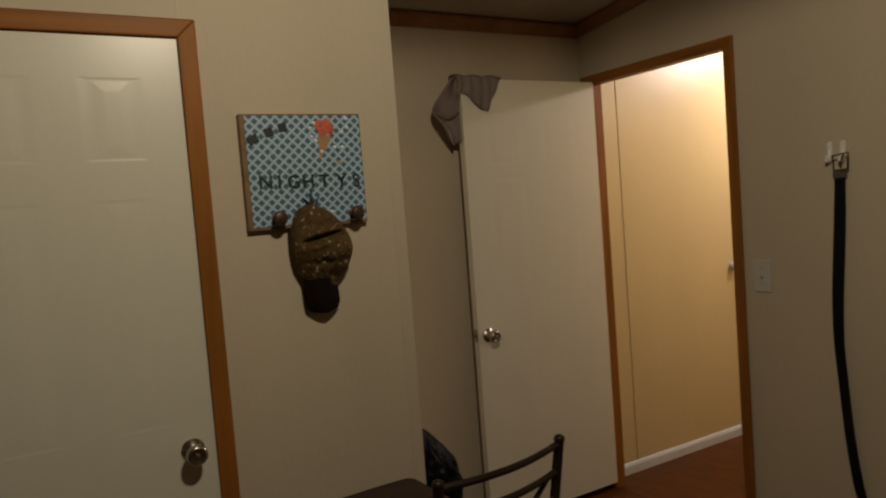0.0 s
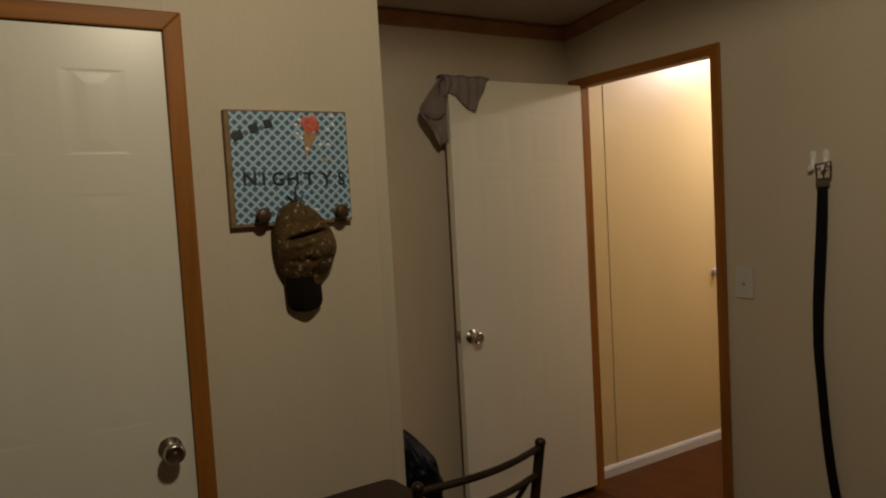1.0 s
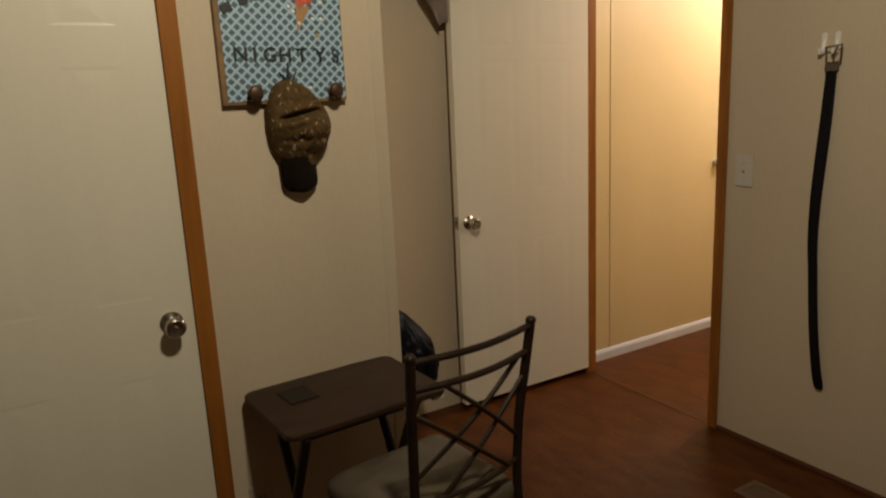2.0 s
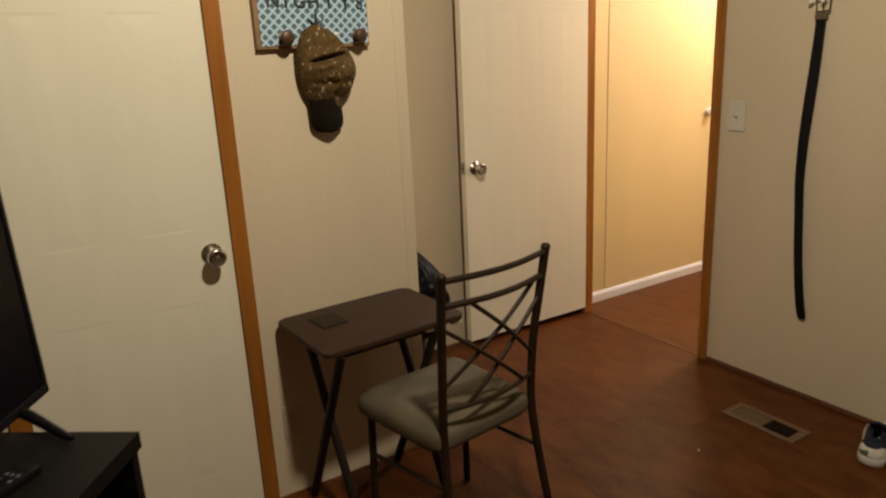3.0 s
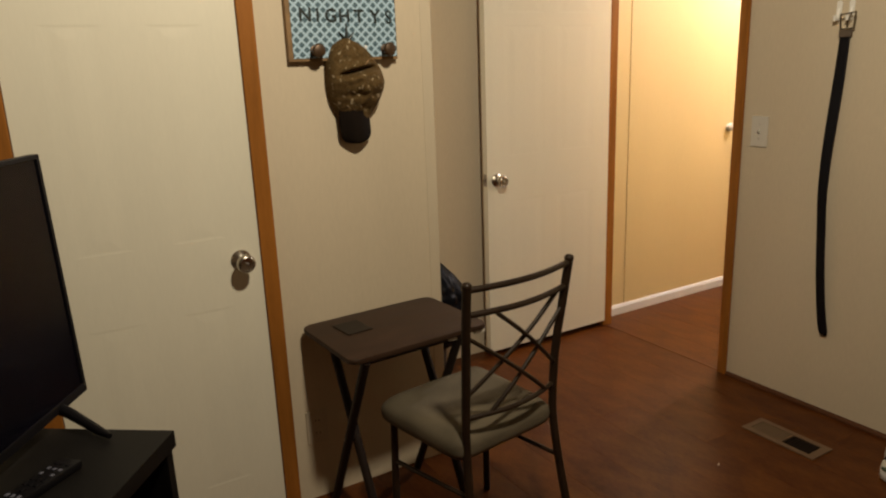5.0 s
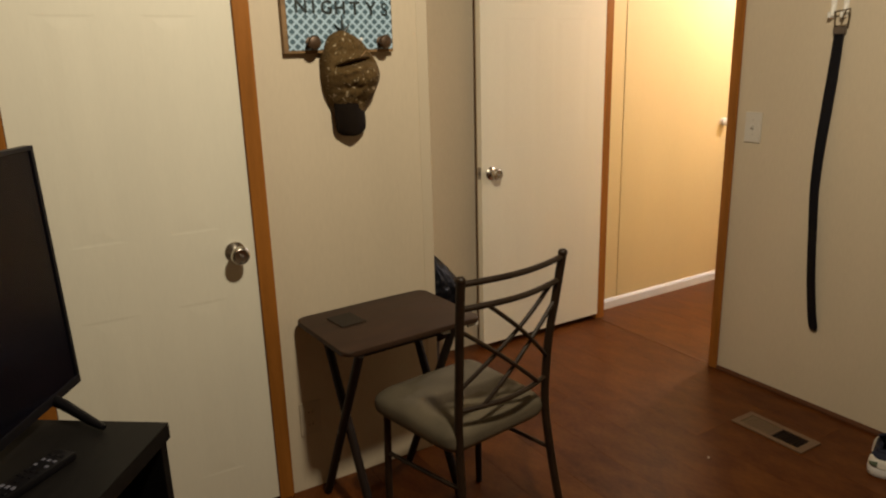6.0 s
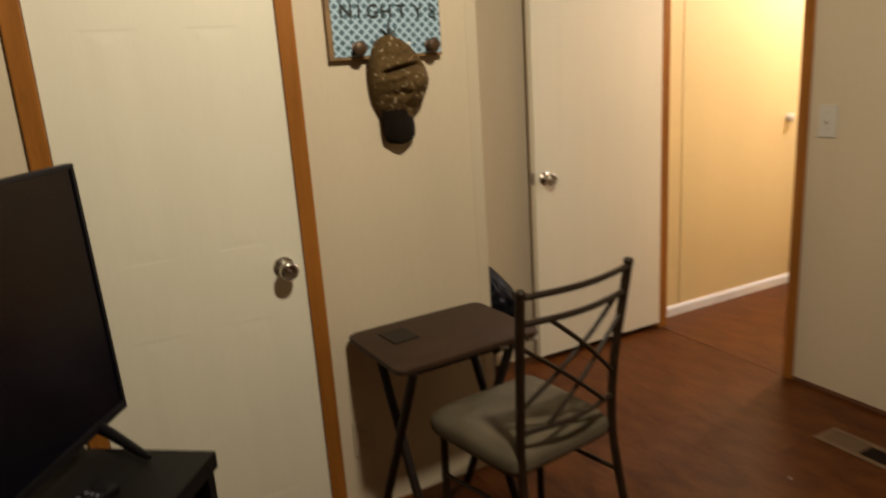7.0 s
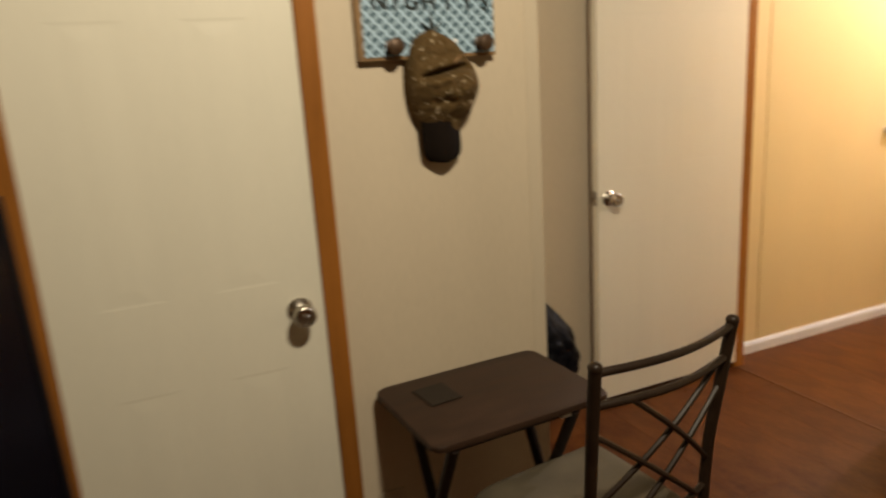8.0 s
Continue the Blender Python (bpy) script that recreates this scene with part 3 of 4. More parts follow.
# ---- cap ----
cap = thing("baseball_cap", (-1.709, WA - 0.03, 1.50), 0, "brown camouflage baseball cap hung bill-down on the peg board", "cap")
half = [(1.265, 0.040), (1.290, 0.054), (1.315, 0.069), (1.355, 0.085), (1.395, 0.090), (1.430, 0.086), (1.460, 0.074), (1.485, 0.060), (1.505, 0.040), (1.518, 0.012)]
deep = [(1.265, 0.036), (1.300, 0.050), (1.330, 0.072), (1.360, 0.094), (1.390, 0.103), (1.420, 0.088), (1.450, 0.072), (1.480, 0.062), (1.505, 0.052), (1.518, 0.042)]
cxs = [(1.20, -1.722), (1.30, -1.716), (1.40, -1.713), (1.46, -1.722), (1.52, -1.740)]


def groove(s):
    """Height of the back opening, which climbs to one side."""
    return 1.424 + 0.015 * s - 0.004 * s * s


def crown_shape(u, v):
    a = (u - 0.5) * math.pi * 1.06
    s, c = math.sin(a), max(math.cos(a), 0.0)
    z = 1.275 + v * 0.243 - (0.010 * s + 0.022 * c - 0.010) * (1 - v) ** 4
    w, d = curve_of(half, z), curve_of(deep, z)
    x = curve_of(cxs, z) + w * s
    y = WA - 0.004 - d * c ** 0.62
    k = 0.007 * noise.noise(Vector((x * 28, z * 28, 3))) + 0.005 * noise.noise(Vector((x * 70, z * 60, 9)))
    e = z - groove(s)
    hold = max(0.0, 1 - (abs(s + 0.02) / 0.84) ** 4)
    slit = 0.042 * math.exp(-(e / 0.0075) ** 2) * hold
    lip = -0.010 * math.exp(-((e + 0.016) / 0.010) ** 2) * hold
    brow = -0.009 * math.exp(-((e - 0.017) / 0.010) ** 2) * hold
    sag = 0.008 * math.exp(-((z - 1.352) / 0.011) ** 2)
    return (x, min(y + (k + sag + slit + lip + brow) * c, WA - 0.002), z + 0.003 * c)


thick(part("crown", sheet(crown_shape, 64, 110), M_CAMO, cap, smooth=80), 0.003)
pipe = []
for k in range(15):
    u = 0.56 + 0.32 * k / 14
    zz = groove(math.sin((u - 0.5) * math.pi * 1.06)) + 0.014 + 0.012 * math.sin(math.pi * k / 14)
    x, y, z = crown_shape(u, (zz - 1.275) / 0.243)
    pipe.append((x, y - 0.0012, z))
part("piping", tube(pipe, 0.0012, 6), M_CONE, cap, "pale stitched piping", smooth=True)


def bill(u, v):
    s = (u - 0.5) * 2
    rise = 0.012
    z = 1.312 + rise - (1 - (1 - v) ** 1.5) * (0.105 + rise)
    w = 0.050 if v < 0.5 else 0.050 * max(0.0, 1 - ((v - 0.5) / 0.5) ** 2.4) ** 0.5
    return (-1.719 - 0.008 * (1 - v) + w * s, WA - 0.050 - 0.004 * (1 - s) * max(0.0, 1 - v * 1.7) + 0.024 * s * s - 0.010 * math.sin(v * 2.6) + 0.012 * v, z)


thick(part("bill", sheet(bill, 24, 40), M_BILL, cap, "dark stiff bill", smooth=80), 0.006)

# ---- switch, outlet, hooks, belt ----
sw = thing("light_switch", (0, -0.083, 1.12), 0, "white plastic toggle light switch on the wall", "light switch")
plate = box(-0.0065, -0.0005, -0.121, -0.046, 1.058, 1.182, 0.0022)
part("plate", plate, M_PLASTIC, sw)
part("toggle", prism([(-0.0065, 1.111), (-0.017, 1.120), (-0.017, 1.126), (-0.0065, 1.131)], -0.0875, -0.0795, "y", 0.001), M_PLASTIC, sw)
part("slot", box(-0.0072, -0.0062, -0.0865, -0.0805, 1.109, 1.118), M_HOLE_SHADE, sw)
for z in (1.090, 1.150):
    part("screw", lathe([(0.0032, 0), (0.0026, 0.0012)], pose(-0.0064, -0.0835, z, 0, -90), 8), M_STEEL, sw)

out = thing("wall_outlet", (-1.925, WA, 0.265), 0, "beige plastic electrical outlet low on the wall behind the tray table", "outlet")
part("plate", box(-1.962, -1.888, WA - 0.006, WA - 0.0005, 0.206, 0.326, 0.002), M_OUTLET, out)
for z in (0.243, 0.289):
    s = part("socket", lathe([(0.0165, 0), (0.0165, 0.0015), (0.015, 0.002)], pose(-1.925, WA - 0.0058, z, 90), 20), M_OUTLET, out, smooth=True)
    for dx in (-0.006, 0.006):
        part("slot", box(-1.926 + dx, -1.924 + dx, WA - 0.0086, WA - 0.0077, z - 0.003, z + 0.005), M_HOLE_SHADE, s)


def hook(y, label):
    th = thing("adhesive_hook", (0, y, 1.57), 0, label, "hook", "wall hooks")
    pad = [(y + 0.0105 * math.cos(a), 1.597 + 0.011 * math.sin(a)) for a in [math.pi * k / 10 for k in range(11)]]
    pad += [(y + 0.0090 * math.cos(a), 1.545 + 0.011 * math.sin(a)) for a in [math.pi * (1 + k / 10) for k in range(11)]]
    part("base", prism(pad, -0.006, -0.0005, "x", 0.0018), M_HOOK, th, smooth=True)
    part("prong", tube([(-0.004, y, 1.580), (-0.008, y, 1.556), (-0.016, y, 1.540), (-0.026, y, 1.541), (-0.030, y, 1.556)], [0.0085, 0.0088, 0.0085, 0.0080, 0.0050], 12), M_HOOK, th, smooth=True)
    return th


hook(-0.371, "white adhesive plastic wall hook, empty")
hook(-0.417, "white adhesive plastic wall hook holding the belt")
belt = thing("belt", (-0.012, -0.41, 1.53), 0, "black leather belt hanging by its buckle from the wall hook", "belt")
run = [(0.335, -0.442), (0.40, -0.428), (0.53, -0.411), (0.62, -0.4035), (0.75, -0.396), (0.93, -0.387), (1.02, -0.388), (1.18, -0.395), (1.32, -0.402), (1.50, -0.408)]


def strap(u, v):
    z = 0.335 + v * 1.172
    y = curve_of(run, z)
    w = 0.0185 + 0.0010 * math.sin(v * 9)
    if v < 0.014:
        w *= 0.55 + 0.45 * (v / 0.014)
    tw = 0.004 * math.sin(v * 7)
    return (-0.012 - 0.012 * math.sin(v * 3.0) ** 2 + tw * (2 * u - 1), y - w + 2 * w * u, z)


sb = thick(part("strap", sheet(strap, 6, 90), M_BELT, belt, smooth=60), 0.004)
part("keeper", box(-0.020, -0.004, -0.430, -0.386, 1.478, 1.504, 0.003), M_KEEPER, belt, "brown leather loop")
bk = tube([(-0.017, -0.438, 1.508), (-0.017, -0.390, 1.506), (-0.033, -0.396, 1.556), (-0.033, -0.450, 1.563)], 0.0040, 8, closed=True)
part("buckle", bk, M_BUCKLE, belt, "dull metal square buckle")
part("prong", tube([(-0.017, -0.414, 1.506), (-0.028, -0.420, 1.530), (-0.036, -0.436, 1.559)], 0.0025, 8), M_BUCKLE, belt)

bump_ = thing("hall_door_stop", (1.07, WB, 1.010), 0, "small white round stop on the yellow hall wall", "door stop")
part("stem", lathe([(0.020, 0), (0.020, 0.003), (0.012, 0.006), (0.012, 0.012)], pose(1.07, WB, 1.010, 90), 20), M_PLASTIC, bump_, smooth=True)
part("bumper", lathe([(0.012, 0.008), (0.022, 0.011), (0.026, 0.018), (0.023, 0.026), (0.012, 0.031), (0.001, 0.032)], pose(1.07, WB, 1.010, 90), 24), M_PLASTIC, bump_, smooth=True)

# ---- folding tray table ----
TC, TT, TZ = (-1.7035, -0.024), 3.0, 0.636
tab = thing("tray_table", (TC[0], TC[1], 0), TT, "dark brown folding tray table against the wall", "table")


def rounded(hx, hy, r, n=6):
    pts = []
    for cx, cy, a0 in ((hx - r, hy - r, 0), (-hx + r, hy - r, 90), (-hx + r, -hy + r, 180), (hx - r, -hy + r, 270)):
        for k in range(n + 1):
            a = radians(a0 + 90 * k / n)
            pts.append((cx + r * math.cos(a), cy + r * math.sin(a)))
    return pts


b = prism(rounded(0.243, 0.178, 0.028), TZ - 0.016, TZ, "z")
rim = [e for e in b.edges if abs(e.verts[0].co.z - e.verts[1].co.z) < 1e-6]
bmesh.ops.bevel(b, geom=rim, offset=0.005, segments=3, profile=0.5, affect="EDGES")
part("tabletop", b, M_TABLE, tab, local=True, smooth=50)


def bar(p, q, w, h):
    """A flat wooden bar from p to q: w along x, h in its plane."""
    p, q = Vector(p), Vector(q)
    d = (q - p)
    L = d.length
    bm = box(-w / 2, w / 2, -h / 2, h / 2, -L / 2, L / 2, 0.003)
    bm.transform(Matrix.Translation((p + q) / 2) @ d.to_track_quat("Z", "Y").to_matrix().to_4x4())
    return bm


for x in (-0.192, 0.138):
    part("leg", tube([(x, -0.166, 0.618), (x, 0.135, 0.006)], 0.0142, 12), M_TLEG, tab, local=True, smooth=True)
for x in (-0.164, 0.160):
    part("leg", tube([(x, 0.140, 0.612), (x, -0.150, 0.006)], 0.0142, 12), M_TLEG, tab, local=True, smooth=True)
part("cleat", box(-0.175, 0.150, -0.155, -0.131, 0.600, 0.619, 0.003), M_TLEG, tab, local=True)
for x in (0.118, 0.215):
    part("clip", box(x - 0.020, x + 0.020, -0.170, -0.157, 0.606, 0.619, 0.002), M_PLASTIC, tab, "white plastic clip", local=True)
part("cleat", box(-0.180, 0.166, 0.128, 0.152, 0.600, 0.619, 0.003), M_TLEG, tab, local=True)
part("pivot", tube([(-0.206, -0.010, 0.302), (-0.150, -0.010, 0.302)], 0.004, 8), M_STEEL, tab, local=True)
part("pivot", tube([(0.124, -0.010, 0.302), (0.174, -0.010, 0.302)], 0.004, 8), M_STEEL, tab, local=True)

coast = thing("coaster", (-1.824, 0.031, TZ), 6, "thin dark square mat lying on the tray table", "mat")
part("sheet", box(-0.043, 0.043, -0.052, 0.052, 0.0003, 0.0035, 0.001), M_COASTER, coast, local=True)

# ---- metal dining chair ----
chair = thing("dining_chair", (-1.564, -0.510, 0), 7.3, "dark metal dining chair with lattice back and grey-green cushion", "chair")


POST_W = [(0, 0.199), (0.2, 0.182), (0.45, 0.168), (0.6, 0.169), (0.78, 0.180), (0.90, 0.187)]
POST_Y = [(0, -0.020), (0.15, 0.007), (0.30, 0.030), (0.45, 0.044), (0.60, 0.037), (0.78, 0.016), (0.90, 0.000)]


def post(sx):
    return [(sx * curve_of(POST_W, z), curve_of(POST_Y, z), z) for z in [0.004 + 0.894 * k / 30 for k in range(31)]]


def on_back(u, v, bow=0.030):
    """A place on the back: u from post to post, v from the lower rail to the second."""
    z = 0.517 + v * 0.303
    return (curve_of(POST_W, z) * (2 * u - 1), curve_of(POST_Y, z) - bow * math.sin(u * math.pi), z)


for s in (-1, 1):
    p = part("back_post", tube(post(s), 0.0125, 12), M_IRON, chair, local=True, smooth=True)
    part("post_cap", lathe([(0.0128, 0), (0.0136, 0.004), (0.0132, 0.009), (0.009, 0.014), (0.001, 0.016)], pose(s * 0.187, 0.0, 0.896), 16), M_IRON, p, local=True, smooth=True)
    part("front_leg", tube([(s * 0.184 - 0.012, 0.350, 0.400), (s * 0.186 - 0.012, 0.356, 0.2), (s * 0.188 - 0.012, 0.358, 0.004)], 0.0115, 12), M_IRON, chair, local=True, smooth=True)
    part("side_stretcher", tube([(s * 0.172, 0.028, 0.285), (s * 0.185 - 0.012, 0.354, 0.265)], 0.007, 10), M_IRON, chair, local=True, smooth=True)
    part("seat_rail", tube([(s * 0.166, 0.048, 0.412), (s * 0.183 - 0.012, 0.350, 0.412)], 0.008, 10), M_IRON, chair, local=True, smooth=True)
for y in (0.085, 0.350):
    part("seat_rail", tube([(-0.165, y, 0.410), (0.160, y, 0.410)], 0.008, 10), M_IRON, chair, local=True, smooth=True)
for v in (0.0, 1.0, 1.23):
    part("back_rail", tube([on_back(k / 16, v) for k in range(17)], 0.0085 if v else 0.0075, 10), M_IRON, chair, local=True, smooth=True)
for (ua, va), (ub, vb) in (((0.90, 1.0), (0.0, 0.21)), ((1.0, 0.80), (0.22, 0.0)), ((0.21, 1.0), (1.0, 0.21)), ((0.0, 0.80), (0.86, 0.0))):
    off = 0.026 if ua > 0.5 else 0.034
    part("lattice_bar", tube([on_back(ua + (ub - ua) * k / 12, va + (vb - va) * k / 12, off) for k in range(13)], 0.0062, 8), M_IRON, chair, local=True, smooth=True)


def cushion(nu=72, nv=36):
    b = bmesh.new()
    rings = []
    for j in range(nv + 1):
        ph = -math.pi / 2 + math.pi * j / nv
        ring = []
        for i in range(nu):
            th = 2 * math.pi * i / nu
            c, s = math.cos(th), math.sin(th)
            e, f = 0.20, 0.28
            rr = max(math.cos(ph), 0) ** f
            x = math.copysign(abs(c) ** e, c) * rr
            y = math.copysign(abs(s) ** e, s) * rr
            z = math.copysign(abs(math.sin(ph)) ** 0.75, ph)
            wid = 0.208 - 0.022 * (1 - (y + 1) / 2)
            X, Y = x * wid - 0.015, 0.222 + y * 0.188
            Z = 0.422 + z * 0.043
            if z > 0.2:
                r2 = min(1, abs(x)) ** 2 + min(1, abs(y)) ** 2
                # creases run from the back edge forward
                cr = math.sin(X * 62 + 2.2 * noise.noise(Vector((X * 7, Y * 9, 2)))) * 0.0035 * max(0, 1 - (Y - 0.06) / 0.30)
                Z += 0.007 * (1 - r2 / 2) + cr + 0.004 * noise.noise(Vector((X * 16, Y * 16, 5)))
            ring.append(b.verts.new((X, Y, Z)))
        rings.append(ring)
    for A, B in zip(rings, rings[1:]):
        for i in range(nu):
            b.faces.new((A[i], A[(i + 1) % nu], B[(i + 1) % nu], B[i]))
    bmesh.ops.remove_doubles(b, verts=b.verts[:], dist=0.0004)
    return b


part("seat_cushion", cushion(), M_SEAT, chair, "worn grey-green fabric cushion", local=True, smooth=80)

# ---- television and stand ----
TV, STAND = 58.0, 53.3
tv = thing("television", (-2.840, -0.730, 0.757), TV, "black flat-screen television on the media stand", "television")
tv.matrix_basis = pose(-2.840, -0.730, 0.757, -1.6, 0, TV)  # leans back a little
W, H, Z0 = 0.451, 0.502, 0.034
part("screen", box(-W + 0.010, W - 0.010, -0.0025, 0.004, Z0 + 0.018, Z0 + H - 0.009), M_SCREEN, tv, "switched-off glossy black screen", local=True)
for d in ((-W, W, -0.006, 0.014, Z0, Z0 + 0.018), (-W, W, -0.006, 0.014, Z0 + H - 0.009, Z0 + H), (-W, -W + 0.010, -0.006, 0.014, Z0 + 0.018, Z0 + H - 0.009), (W - 0.010, W, -0.006, 0.014, Z0 + 0.018, Z0 + H - 0.009)):
    part("bezel", box(*d, bevel=0.0015), M_BEZEL, tv, local=True)
part("back_shell", box(-W + 0.004, W - 0.004, 0.0042, 0.030, Z0 + 0.002, Z0 + H - 0.002, 0.008), M_BEZEL, tv, local=True, smooth=True)
part("back_bulge", box(-W * 0.7, W * 0.7, 0.029, 0.062, Z0 + 0.02, Z0 + 0.32, 0.012), M_BEZEL, tv, local=True, smooth=True)
for s in (1, -1):
    for y in (-0.125, 0.125):
        lg = tube([(s * 0.360, 0.012, Z0 + 0.006), (s * 0.345, y * 0.2, Z0 - 0.002), (s * 0.305, y * 0.8, 0.012), (s * 0.293, y, 0.006)], [0.012, 0.011, 0.0085, 0.0055], 10, flat=1.0)
        part("foot", lg, M_BEZEL, tv, local=True, smooth=True)

# front right upper corner of the stand at (-2.467, -0.577)
ax, ay = math.cos(radians(STAND)), math.sin(radians(STAND))
SW, SD, SH = 0.70, 0.40, 0.757
stand = thing("media_stand", (-2.467 - ax * SW / 2 - ay * SD / 2, -0.577 - ay * SW / 2 + ax * SD / 2, 0), STAND, "black wood-effect media stand with open shelves", "media stand")
hx, hy = SW / 2, SD / 2
part("top", box(-hx, hx, -hy, hy, SH - 0.034, SH, 0.002), M_STAND, stand, local=True)
for s in (-1, 1):
    part("side_panel", box(min(s * (hx - 0.008), s * (hx - 0.030)), max(s * (hx - 0.008), s * (hx - 0.030)), -hy + 0.006, hy - 0.008, 0.0, SH - 0.0345, 0.001), M_STAND, stand, local=True)
for z in (0.04, 0.38):
    part("shelf", box(-hx + 0.0305, hx - 0.0305, -hy + 0.012, hy - 0.014, z, z + 0.020, 0.001), M_STAND, stand, local=True)
part("back_panel", box(-hx + 0.0305, hx - 0.0305, hy - 0.0135, hy - 0.008, 0.0, SH - 0.0345), M_STAND, stand, local=True)

rem = thing("remote_control", (-2.711, -0.664, SH), 40, "black remote control on the stand, some buttons paled for glints", "remote")
part("body", box(-0.085, 0.085, -0.021, 0.021, 0.0005, 0.016, 0.005), M_BEZEL, rem, local=True, smooth=True)
# three button columns are coloured paler to stand in for glints
for i in range(9):
    for j in range(3):
        if (i, j) in ((3, 0), (3, 2), (6, 1)):
            continue
        w = 0.0042 if i not in (2, 5) else 0.0055
        part("button", box(-0.068 + i * 0.0165 - w, -0.068 + i * 0.0165 + w * 0.6, -0.014 + j * 0.0125, -0.0075 + j * 0.0125, 0.0155, 0.0175, 0.0006, seg=1), M_BUTTON_GLINT if i in (2, 6, 7) else M_BEZEL, rem, local=True)

# ---- bin behind the corner ----
bin_ = thing("waste_bin", (-1.295, 0.50, 0), 0, "tall dark waste bin with a bulging black liner bag", "bin")
part("body", lathe([(0.062, 0.001), (0.066, 0.005), (0.084, 0.36), (0.088, 0.365), (0.084, 0.372)], pose(-1.295, 0.50, 0), 28), M_BIN, bin_, smooth=True)


def liner(u, v):
    a = u * 2 * math.pi
    z = 0.30 + v * 0.400
    r = curve_of([(0, 0.088), (0.12, 0.125), (0.35, 0.155), (0.58, 0.140), (0.76, 0.098), (0.90, 0.050), (1, 0.004)], v)
    c, s = math.cos(a), math.sin(a)
    k = 1 + 0.10 * noise.noise(Vector((c * 2.2, s * 2.2, z * 9))) + 0.09 * abs(noise.noise(Vector((c * 5, s * 5, z * 22)))) + 0.05 * abs(noise.noise(Vector((c * 11, s * 11, z * 50))))
    return (-1.262 - 0.010 * v + r * k * c, 0.50 + r * k * s, z - 0.02 * c * v)


b = sheet(liner, 110, 64)
bmesh.ops.remove_doubles(b, verts=b.verts[:], dist=0.0008)
part("liner_bag", b, M_BAG, bin_, "shiny black plastic liner", smooth=60)

# ---- floor register ----
VX0, VX1, VY0, VY1 = -0.366, -0.241, -0.652, -0.356
vent = thing("floor_register", ((VX0 + VX1) / 2, (VY0 + VY1) / 2, 0), 0, "tan metal floor register, one half open and dark", "vent")
VM = (VY0 + VY1) / 2 - 0.005
for d in ((VX0, VX0 + 0.022, VY0, VY1), (VX1 - 0.022, VX1, VY0, VY1), (VX0 + 0.022, VX1 - 0.022, VY0, VY0 + 0.030), (VX0 + 0.022, VX1 - 0.022, VY1 - 0.024, VY1), (VX0 + 0.022, VX1 - 0.022, VM - 0.004, VM + 0.004)):
    part("frame_bar", box(*d, 0.0005, 0.0065, 0.0015), M_VENT, vent)
part("damper", box(VX0 + 0.022, VX1 - 0.022, VM + 0.004, VY1 - 0.024, 0.0006, 0.0035), M_VENTIN, vent, "closed tan damper plate")
# no hole here: a flat sheet painted dark as the duct's shade
part("duct_shade", box(VX0 + 0.022, VX1 - 0.022, VY0 + 0.030, VM - 0.004, 0.0004, 0.0012), M_HOLE_SHADE, vent, "dark sheet for the shade in the open duct")
for i in range(9):
    y = VM + 0.012 + i * 0.0125
    if y < VY1 - 0.028:
        part("louvre", box(VX0 + 0.022, VX1 - 0.022, y - 0.002, y + 0.002, 0.0034, 0.0056, 0.0006, seg=1), M_VENT, vent)
# louvres of the open half, shade put into their colour
for i in range(8):
    y = VM - 0.014 - i * 0.0125
    if y > VY0 + 0.034:
        part("louvre", box(VX0 + 0.022, VX1 - 0.022, y - 0.0012, y + 0.0012, 0.0014, 0.0045, 0.0004, seg=1), M_HOLE_SHADE, vent)

scrap = thing("paper_scrap", (-0.659, -0.479, 0), 20, "tiny white scrap lying on the floor", "scrap")
part("scrap", prism([(-0.007, -0.003), (0.004, -0.004), (0.008, 0.001), (0.001, 0.004), (-0.006, 0.002)], 0.0004, 0.003, "z", 0.0006), M_PAPER, scrap, local=True)


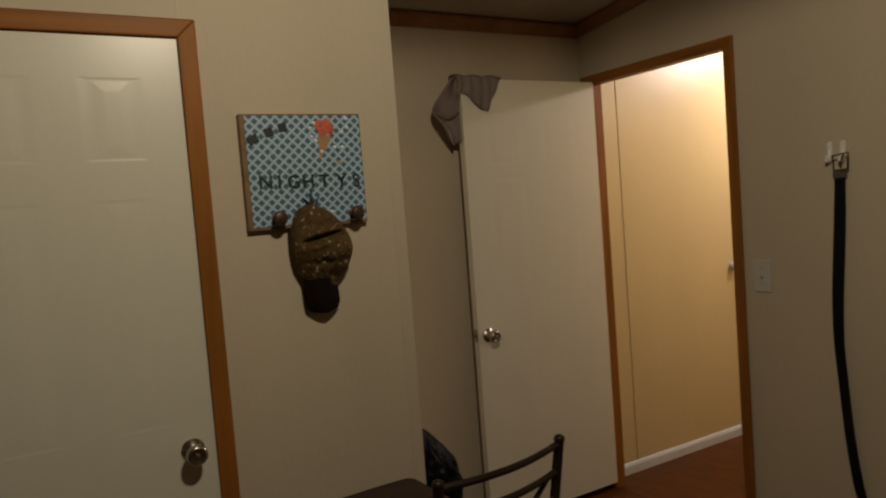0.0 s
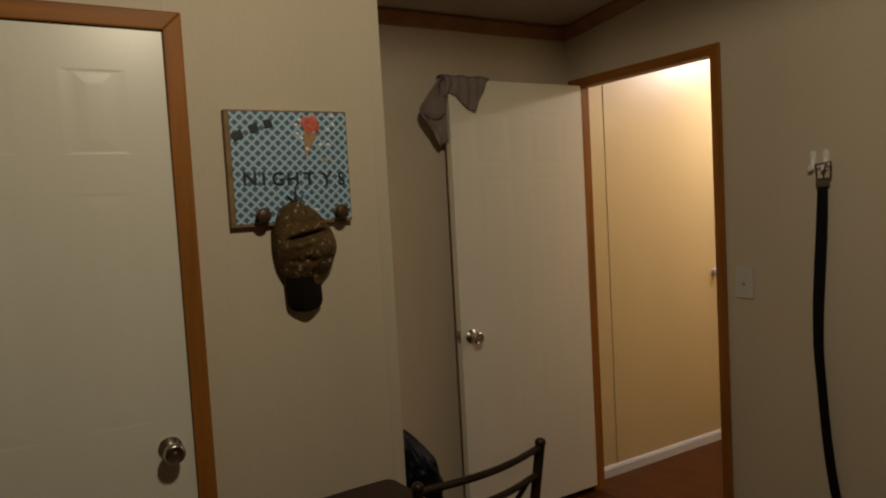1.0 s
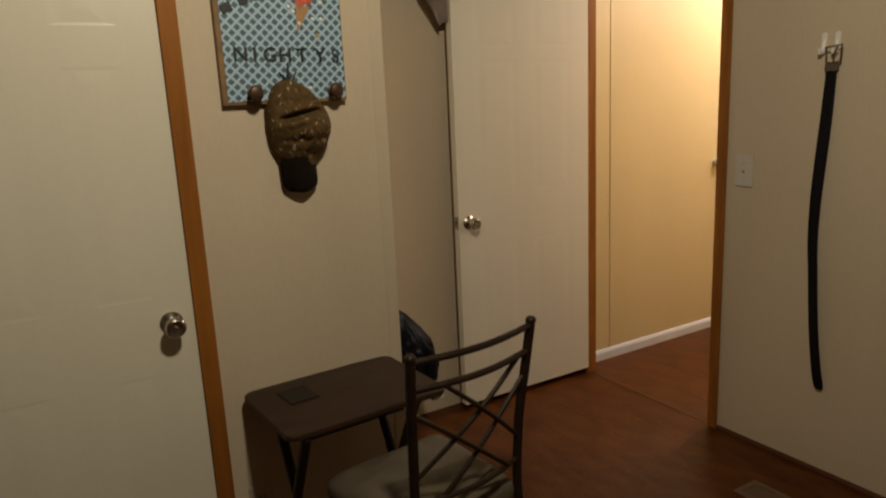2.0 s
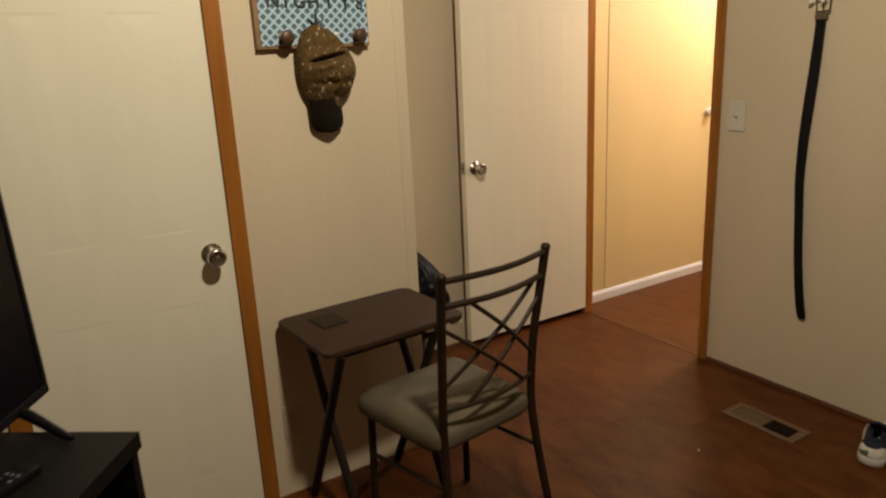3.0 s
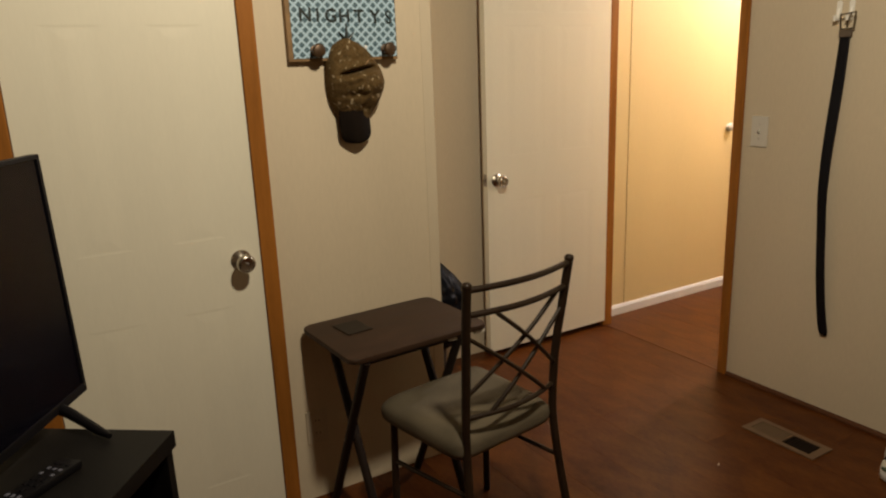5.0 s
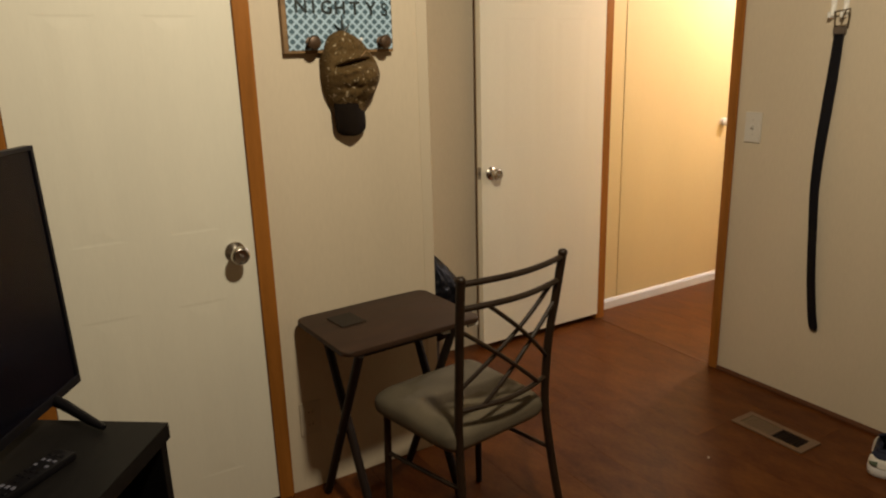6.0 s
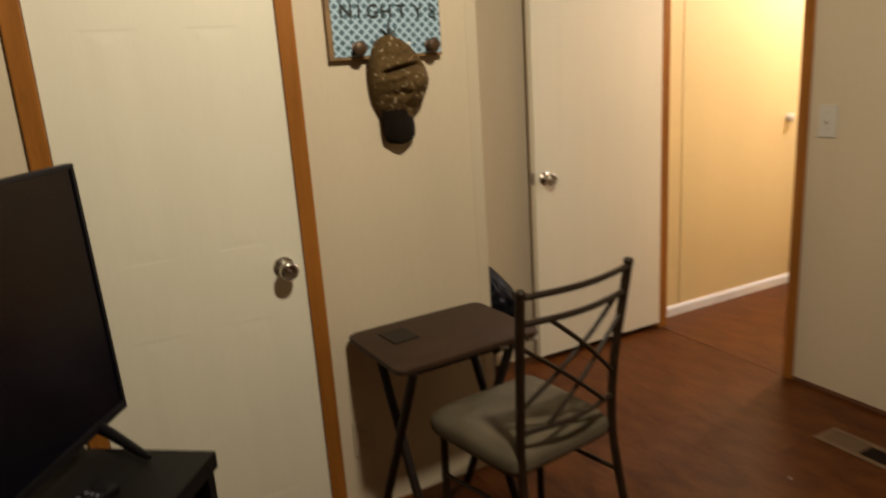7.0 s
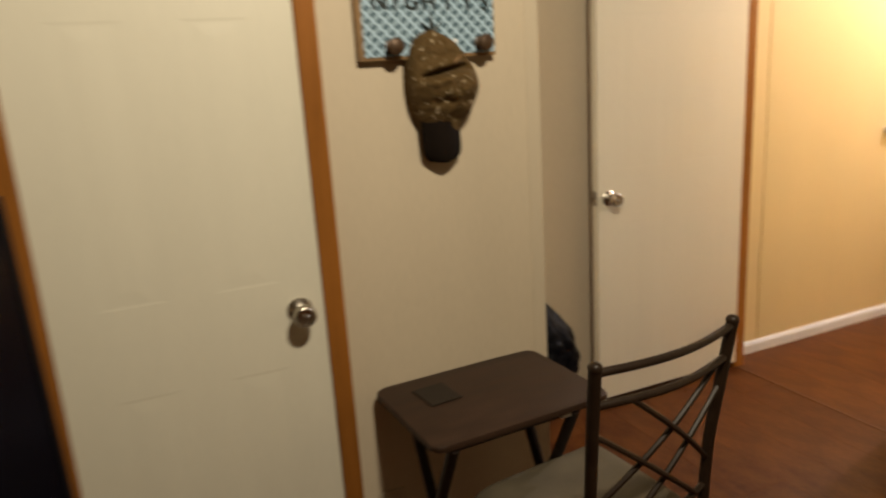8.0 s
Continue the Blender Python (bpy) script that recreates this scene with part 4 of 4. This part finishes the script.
# ---- sneakers ----
def sneaker():
    """Toe towards local +x, heel at -x."""
    th = thing("sneaker", (0, 0, 0), 0, "white and navy sneaker on the floor by the wall", "shoe", "pair of sneakers")
    L = 0.285

    def plan(q):
        """The shoe's outline, q once round from the heel."""
        u = 0.5 - 0.5 * math.cos(2 * math.pi * q)
        w = curve_of([(0, 0.036), (0.15, 0.037), (0.40, 0.036), (0.68, 0.047), (0.85, 0.046), (1, 0.040)], u)
        if u < 0.12:
            w *= math.sqrt(max(0.0, 1 - (1 - u / 0.12) ** 2)) ** 0.8
        if u > 0.78:
            w *= math.sqrt(max(0.0, 1 - ((u - 0.78) / 0.22) ** 2))
        return u, -L / 2 + u * L, w * (1 if q < 0.5 else -1)

    profile = [(0, 0.0), (0.01, 0.99), (0.07, 1.04), (0.45, 1.07), (0.80, 1.08), (0.94, 1.05), (0.985, 0.97), (1.0, 0.0)]

    def sole(q, v):
        u, x, y = plan(q)
        k = int(round(v * 7))
        h, sc = profile[k]
        lift = 0.020 * max(0, u - 0.80) / 0.2
        return (x * (sc if sc < 0.5 else 1 + (sc - 1) * 0.5), y * sc, 0.001 + lift + h * (0.036 + 0.008 * (1 - u)))

    b = sheet(sole, 56, 7)
    bmesh.ops.remove_doubles(b, verts=b.verts[:], dist=0.0003)
    part("sole", b, M_SOLE, th, "thick white foam sole", local=True, smooth=50)

    def top(u):
        return curve_of([(0, 0.098), (0.10, 0.100), (0.25, 0.090), (0.45, 0.108), (0.55, 0.104), (0.72, 0.078), (0.88, 0.062), (1, 0.050)], u)

    def skin(q, v, grow=0.0):
        """The upper: v from the sole's edge to the middle line."""
        u, x, y = plan(q)
        inn = 1 - math.cos(v * math.pi / 2)
        cx = max(-0.085, min(0.105, x))
        g = 1 + grow / 0.036
        z0 = 0.038 + 0.016 * max(0, u - 0.80) / 0.2
        z = z0 + (top(u) - z0) * math.sin(v * math.pi / 2) ** 0.85
        return (x * g + (cx - x) * inn, y * g * (1 - inn), z + 0.0012 * noise.noise(Vector((x * 40, y * 40, v * 4))))

    def split(q):
        """Where the white panel gives way to the knit."""
        u = plan(q)[0]
        return curve_of([(0, 0.34), (0.06, 0.40), (0.16, 0.22), (0.30, 0.16), (0.50, 0.30), (0.75, 0.62), (1, 0.70)], u)

    def rim(q):
        u = plan(q)[0]
        return curve_of([(0, 0.70), (0.38, 0.70), (0.46, 0.86), (0.52, 1.0), (1, 1.0)], u)

    def ring(f, nv):
        bm = sheet(f, 64, nv)
        bmesh.ops.remove_doubles(bm, verts=bm.verts[:], dist=0.0003)
        return bm

    thick(part("white_panel", ring(lambda q, v: skin(q, split(q) * v, 0.001), 10), M_WHITEUP, th, "white leather lower panel", local=True, smooth=70), 0.002)
    thick(part("knit_upper", ring(lambda q, v: skin(q, split(q) - 0.03 + (rim(q) - split(q) + 0.03) * v), 14), M_NAVY, th, "navy knit upper", local=True, smooth=70), 0.003)
    edge = [skin(q, rim(q)) for q in [(-0.205 + 0.41 * k / 30) % 1.0 for k in range(31)]]
    part("collar", tube(edge, 0.0075, 10), M_NAVY, th, "navy padded collar", local=True, smooth=True)
    part("insole", prism([(plan(k / 24)[1] * 0.86 - 0.004, plan(k / 24)[2] * 0.80) for k in range(24)], 0.046, 0.050, "z"), M_NAVY, th, "dark insole", local=True)
    thick(part("tongue", sheet(lambda u, v: (-L / 2 + L * (0.30 + 0.30 * u), (v - 0.5) * 0.052, 0.142 - 0.050 * u - 0.014 * (2 * v - 1) ** 2), 12, 10), M_NAVY, th, "navy padded tongue", local=True, smooth=70), 0.009)
    for k in range(5):
        t = 0.46 + 0.045 * k
        z = top(t) + 0.006
        part("lace", tube([(-L / 2 + L * t, -0.024, z - 0.016), (-L / 2 + L * t, 0, z), (-L / 2 + L * (t + 0.02), 0.024, z - 0.016)], 0.0028, 8), M_WHITEUP, th, local=True, smooth=True)
    for q0, q1 in ((0.012, 0.075),):
        thick(part("side_patch", sheet(lambda u, v: skin(q0 + (q1 - q0) * u, 0.06 + 0.20 * v * (1 - 0.6 * u), 0.0022), 8, 6), M_GREEN, th, "grey-green heel patch", local=True, smooth=70), 0.0015)
    return th


s1 = sneaker()
s1.matrix_basis = pose(-0.168, -0.848, 0, 0, 0, 17) @ Matrix.Diagonal((0.88, 1.08, 0.94, 1))
copy_thing(s1, pose(-0.141, -0.952, 0, 0, 0, 6))

# ---- floor planks ----
floor = structure("floor", box(-4.6, 3.2, -4.4, WB, -0.06, -0.004), M_SHOEMOULD, "red-brown wood laminate floor", "floor")
PW, PL = 0.192, 1.20
shapes = {}
rng = random.Random(4)


def plank(w, ln):
    key = (round(w, 4), round(ln, 4))
    if key not in shapes:
        b = box(-w / 2 + 0.0001, w / 2 - 0.0001, -ln / 2 + 0.0001, ln / 2 - 0.0001, -0.010, 0, 0.0004, seg=1)
        me = bpy.data.meshes.new("plank")
        b.to_mesh(me)
        b.free()
        me.materials.append(M_FLOOR)
        shapes[key] = me
    return shapes[key]


def lay(xa, xb, ya, yb):
    x = xa
    while x < xb - 0.01:
        w = min(PW, xb - x)
        y = ya - rng.uniform(0, PL)
        while y < yb - 0.005:
            a, c = max(y, ya), min(y + PL, yb)
            if c - a > 0.01:
                o = new("plank", plank(w, c - a))
                o.location = (x + w / 2, (a + c) / 2, 0)
                o.parent = floor
            y += PL
        x += w


lay(-4.6, 0.0, -4.4, WB)
lay(0.0, 3.2, -0.10, WB)
